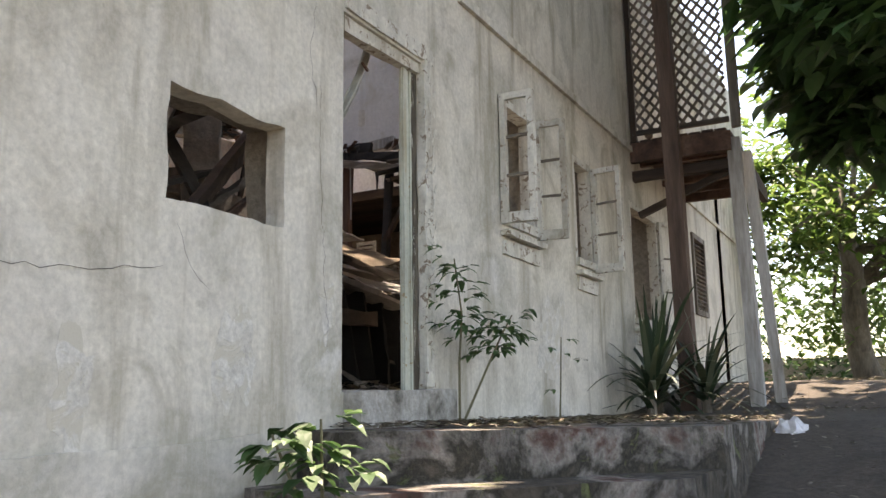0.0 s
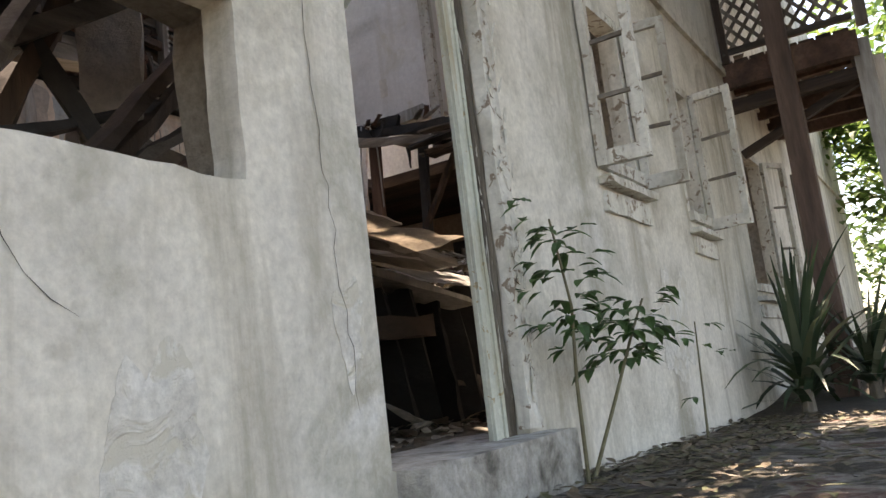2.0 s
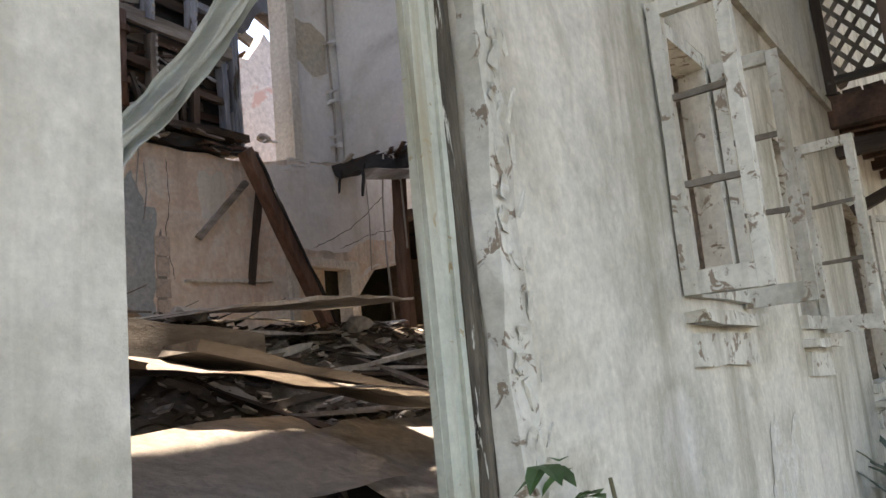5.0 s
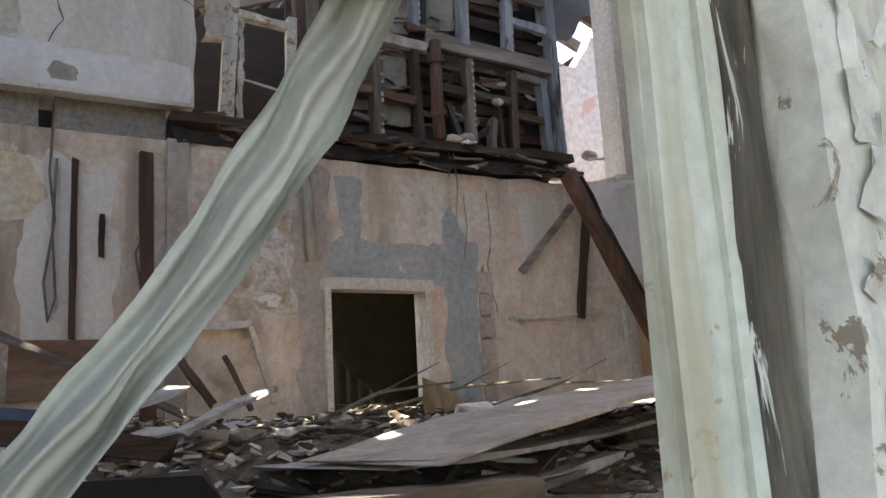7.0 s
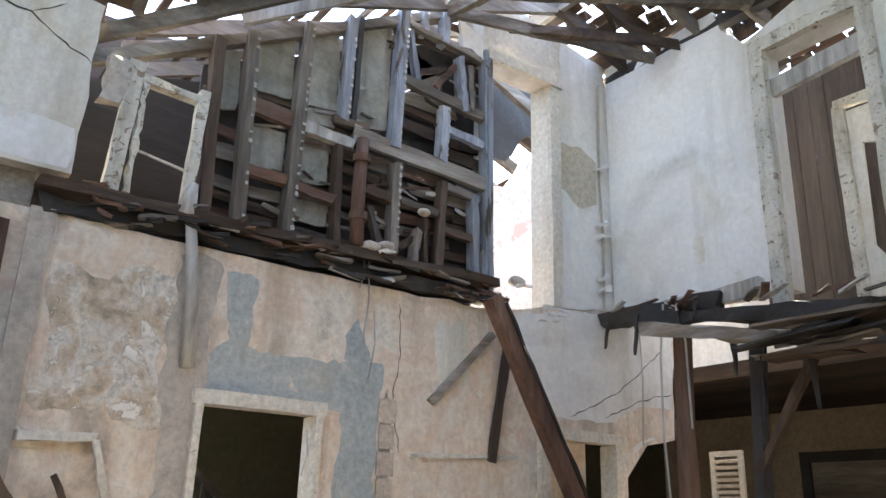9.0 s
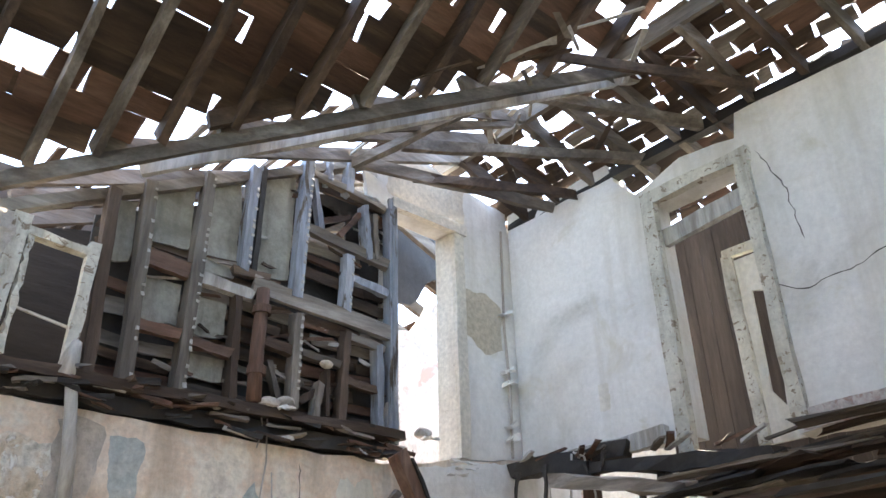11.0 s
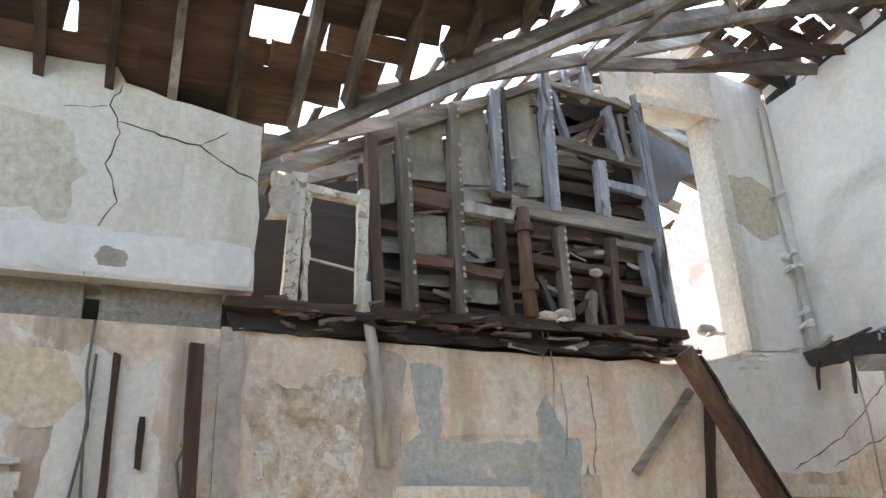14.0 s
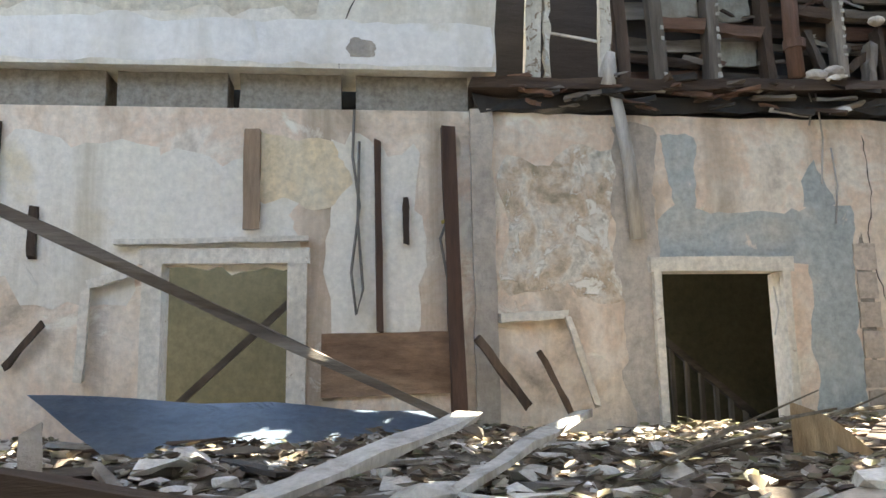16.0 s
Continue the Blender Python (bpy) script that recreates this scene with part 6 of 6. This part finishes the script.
    plank("fallen_beam", (-0.55, 3.4, 2.0), (-0.8, 4.8, 2.06), .10, .09, M_BROWN_Y, "dark beam near the threshold", "beam")
    plank("leaning_pole", (-3.6, 1.85, 4.16), (-3.6, 4.35, 2.96), .05, .045, M_GREY_Y, "long thin grey pole leaning across the room", "pole")
    plank("fallen_beam", (-1.9, 2.6, 2.78), (-1.7, 4.0, 2.78), .07, .07, M_BURNT_SHADE, "charred thin beam on the heap", "beam")
    plank("fallen_beam", (-2.0, 2.85, 3.06), (-2.0, 3.95, 2.86), .07, .06, M_BROWN_Y, "dark broken beam lying on the rubble", "beam")
    plank("fallen_beam", (-2.4, 3.06, 3.08), (-2.3, 3.10, 2.72), .05, .03, M_GREYP, "short grey stake standing in the rubble", "stake")
    plank("white_board", (-2.3, 3.52, 2.88), (-3.1, 4.22, 3.06), .10, .03, M_PALEPOST, "long white painted board on the rubble")
    plank("white_board", (-2.45, 4.05, 2.88), (-3.3, 4.68, 3.06), .06, .025, M_PALEPOST, "white painted lath on the rubble")
    sheet = thing("blue_sheet", (-4.3, 3.2, 2.9), "faded blue metal sheet tilted on the rubble", "sheet")
    bm = bmesh.new()
    quad = [Vector(p) for p in ((-4.85, 2.10, 3.14), (-4.70, 4.30, 3.00), (-3.95, 4.05, 2.84), (-3.75, 2.95, 2.80))]
    rows = []
    for j in range(7):
        rows.append([])
        for i in range(13):
            p = quad[0].lerp(quad[1], i / 12).lerp(quad[3].lerp(quad[2], i / 12), j / 6)
            p.z += .012 * math.sin(i * 1.1) + .02 * noise.noise(p * 2)
            rows[-1].append(bm.verts.new(p))
    for r0, r1 in zip(rows, rows[1:]):
        for k in range(12):
            bm.faces.new((r0[k], r0[k + 1], r1[k + 1], r1[k]))
    bmesh.ops.solidify(bm, geom=bm.faces[:], thickness=.006)
    tp("sheet", bm, surf("blue_grey_sheet_metal", [(.10, .14, .20), (.14, .19, .26), (.16, .21, .27)], 2, 16, .6, .2), sheet, smooth=True)
    plank("tin_sheet", (-1.9, 4.4, 2.78), (-3.0, 7.2, 2.96), .62, .012, M_PALEPOST, "curled weathered sheet lying over the heap", "sheet", -.05, 10)
    for p0, p1, w, h, m in (((-.7, 1.9, 1.75), (-1.2, 2.7, 2.75), .12, .05, M_BROWN_Y), ((-1.0, 2.2, 1.9), (-.9, 3.0, 2.95), .18, .02, M_GREYP), ((-.6, 2.8, 1.7), (-1.4, 2.2, 2.85), .07, .05, M_RED_Y), ((-1.4, 1.6, 2.2), (-1.5, 2.6, 2.85), .08, .06, M_BROWN_Y), ((-.8, 1.4, 1.8), (-1.0, 2.6, 2.6), .05, .05, M_BURNT_SHADE), ((-1.1, 2.9, 2.0), (-.8, 2.4, 2.8), .05, .04, M_GREY_Y), ((-.6, 2.2, 1.7), (-.75, 2.95, 2.42), .06, .03, M_GREY_Y), ((-.55, 2.1, 1.7), (-1.0, 2.9, 2.55), .05, .03, M_BROWN_Y)):
        plank("leaning_timber", p0, p1, w, h, m, "dark broken timber leaning inside the wall opening", "timber")
    for k, (p0, p1, w, h) in enumerate((((-.45, 2.2, 2.45), (-.85, 3.3, 3.45), .09, .06), ((-.55, 2.4, 2.5), (-.6, 3.34, 3.15), .06, .05), ((-.9, 2.1, 2.6), (-.75, 3.3, 3.7), .14, .04), ((-.5, 3.0, 2.4), (-.9, 2.5, 3.6), .07, .05), ((-.42, 2.75, 2.3), (-.5, 3.32, 2.95), .05, .04), ((-.7, 2.0, 2.7), (-.95, 3.3, 2.95), .11, .05), ((-.8, 2.3, 3.0), (-.9, 3.35, 3.65), .05, .05), ((-.5, 2.0, 2.2), (-.62, 3.3, 2.72), .08, .03), ((-.95, 2.6, 2.5), (-.9, 3.3, 3.9), .20, .02), ((-.4, 2.5, 2.4), (-.72, 3.2, 3.5), .035, .03))):
        plank("fallen_rafter", p0, p1, w, h, (M_BROWN_Y, M_GREY_Y, M_RED_Y, M_BURNT_SHADE)[k % 4], "dusty broken rafter fallen behind the wall opening", "timber")
    rc = random.Random(83)
    m_chunk = surf("broken_white_plaster", [(.52, .50, .46), (.72, .71, .68), (.64, .60, .52)], 8, 40, .95, .6, vary=.2)
    for k in range(130):
        x, y = rc.uniform(-4.3, -1.3), rc.uniform(1.8, 7.5)
        if k < 75:
            x, y = rc.uniform(-3.6, -1.8), rc.uniform(2.4, 4.6)
        o = Vector((x, y, heap_z(x, y) + .015))
        piece = thing("plaster_chunk", o, "broken lump of white plaster on the heap", "rubble", "plaster lumps on the heap")
        bm = bmesh.new()
        r = rc.uniform(.03, .085) if k % 9 else rc.uniform(.09, .14)
        for _ in range(11):
            v = Vector((rc.uniform(-1, 1), rc.uniform(-1, 1), rc.uniform(-.45, .45))) * r
            bm.verts.new(o + v)
        hull = bmesh.ops.convex_hull(bm, input=bm.verts[:])
        bmesh.ops.delete(bm, geom=[g_ for g_ in hull["geom_interior"] if isinstance(g_, bmesh.types.BMVert)], context="VERTS")
        tp("lump", bm, m_chunk, piece)
    for k in range(16):
        x, y = rnd.uniform(-1.6, -.6), rnd.uniform(1.3, 2.7)
        z = heap_z(x, y)
        plank("leaning_timber", (x, y, z), (x - rnd.uniform(-.3, .5), min(2.7, y + rnd.uniform(-.5, .5)), min(2.8, z + rnd.uniform(.3, .8))), rnd.uniform(.03, .08), rnd.uniform(.02, .05), (M_BROWN_Y, M_GREY_Y, M_RED_Y)[k % 3], "broken stick leaning inside the wall opening", "timber", seg=3)
    # curled sheet like a horn by the doorway
    curl = thing("curled_veneer", (-3.3, 5.6, 2.84), "curled tan sheet of veneer standing on the rubble", "veneer", "")
    bm = bmesh.new()
    rows = []
    for j in range(9):
        t = j / 8
        rows.append([bm.verts.new(Vector((-3.3 + .10 * math.cos(2.6 * i / 9), 5.42 + .50 * i / 9, 2.84 + t * (.21 * (1 - i / 9) ** 1.6 + .03) + .04 * t * math.sin(4 * i / 9)))) for i in range(10)])
    for r0, r1 in zip(rows, rows[1:]):
        for k in range(9):
            bm.faces.new((r0[k], r0[k + 1], r1[k + 1], r1[k]))
    tp("sheet", bm, wood("tan_veneer", [(.34, .23, .13), (.48, .36, .23), (.54, .44, .32)], (1, 1, .3), vary=0), curl, smooth=True)
    for s, e in (((-3.3, 5.0, 2.88), (-3.6, 6.6, 3.06)), ((-3.0, 5.6, 2.9), (-3.3, 6.9, 3.02)), ((-2.6, 4.5, 2.85), (-3.2, 5.6, 3.05))):
        root = thing("dry_branch", s, "thin dry branch lying on the rubble", "branch", "dry branches")
        m = Vector(s).lerp(Vector(e), .5) + Vector((0, 0, .06))
        tp("stem", tubem([s, m, e], .012, 5, .006, .2), M_BARK, root)
        tp("twig", tubem([m, m + Vector((.1, .25, .12))], .006, 4, .003), M_BARK, root)
    # scattered boards and laths
    for k in range(190):
        x, y = rnd.uniform(-4.9, -.45), rnd.uniform(.5, 9.3)
        if k > 120:
            x, y = rnd.uniform(-2.2, -.45), rnd.uniform(3.0, 6.0)
        a = rnd.gauss(1.2, .7)
        ln = rnd.uniform(.25, 1.2)
        d = Vector((math.cos(a), math.sin(a), 0)) * ln / 2
        p0, p1 = Vector((x, y, 0)) - d, Vector((x, y, 0)) + d
        if min(p0.x, p1.x) < -5.05 or max(p0.x, p1.x) > -.36:
            continue
        p0.z, p1.z = heap_z(p0.x, p0.y) + .015, heap_z(p1.x, p1.y) + .02
        m = (M_GREY_Y, M_BROWN_Y, M_PALEPOST, M_GREY_X, M_RED_Y, M_BURNT_SHADE)[rnd.choice((0, 0, 1, 2, 2, 3, 4, 5))]
        plank("broken_lath", p0, p1, rnd.uniform(.03, .13), rnd.uniform(.012, .03), m, "splintered board lying on the rubble", seg=3)
    # plaster lumps and chips
    bm = bmesh.new()
    bm2 = bmesh.new()
    for k in range(15000):
        x, y = rnd.uniform(-5.0, -.45), rnd.uniform(.0, 9.5)
        s = rnd.uniform(.007, .028) * (1.6 if rnd.random() < .08 else 1)
        z = heap_z(x, y) + s * .2
        m = Matrix.Translation((x, y, z)) @ Euler((rnd.uniform(-.5, .5), rnd.uniform(-.5, .5), rnd.uniform(0, 6.28))).to_matrix().to_4x4()
        target = bm if rnd.random() < .5 else bm2
        vs = []
        for i in range(8):
            q = Vector(((i & 1) - .5, (i >> 1 & 1) - .5, ((i >> 2 & 1) - .5) * .22)) * (s * 2) * rnd.uniform(.6, 1.25)
            vs.append(target.verts.new(m @ q))
        for q in ((0, 2, 3, 1), (4, 5, 7, 6), (0, 1, 5, 4), (2, 6, 7, 3), (0, 4, 6, 2), (1, 3, 7, 5)):
            target.faces.new([vs[i] for i in q])
    tagged(link("rubble_chips", bm, surf("pale_plaster_chip", [(.34, .31, .27), (.55, .52, .47), (.64, .61, .56)], 9, 30, .95, .5)), "broken pale plaster chips over the heap", "rubble", kind="stuff")
    tagged(link("rubble_shards", bm2, surf("dark_wood_shard", [(.06, .05, .04), (.16, .12, .09), (.26, .21, .17)], 9, 30, .95, .5)), "dark broken shards and dead leaves over the heap", "rubble", kind="stuff")
    bm = bmesh.new()
    for k in range(5200):
        x, y = rnd.uniform(-5.0, -.5), rnd.uniform(.5, 9.3)
        az = rnd.uniform(0, 6.28)
        leaf_blade(bm, Vector((x, y, heap_z(x, y) + .02)), Vector((math.cos(az), math.sin(az), rnd.uniform(-.1, .5))), rnd.uniform(.05, .12), rnd.uniform(.03, .06), .1, rnd)
    tagged(link("dead_leaves", bm, M_LITTER), "dry curled leaves among the rubble", "leaves", kind="stuff")
    for x, y, s, lab in ((-2.5, 4.0, .085, "white plaster lump on the heap"), (-2.3, 3.75, .08, "pale broken plaster block on the heap"), (-2.9, 4.6, .07, "grey-white broken block on the heap"), (-1.0, 3.95, .13, "pale crumpled plaster slab near the door"), (-2.2, 6.2, .08, "grey stone block on the heap"), (-2.0, 2.8, .07, "white tile fragment on the heap")):
        root = thing("plaster_lump", (x, y, heap_z(x, y)), lab, "rubble")
        bm = bmesh.new()
        bmesh.ops.create_icosphere(bm, subdivisions=2, radius=s)
        for v in bm.verts:
            v.co = Vector((v.co.x, v.co.y * 1.3, v.co.z * .6)) * (1 + .5 * noise.noise(v.co * 9 + Vector((x, y, 0)))) + Vector((x, y, heap_z(x, y) + s * .35))
        tp("lump", bm, M_PALEPOST, root)


debris()
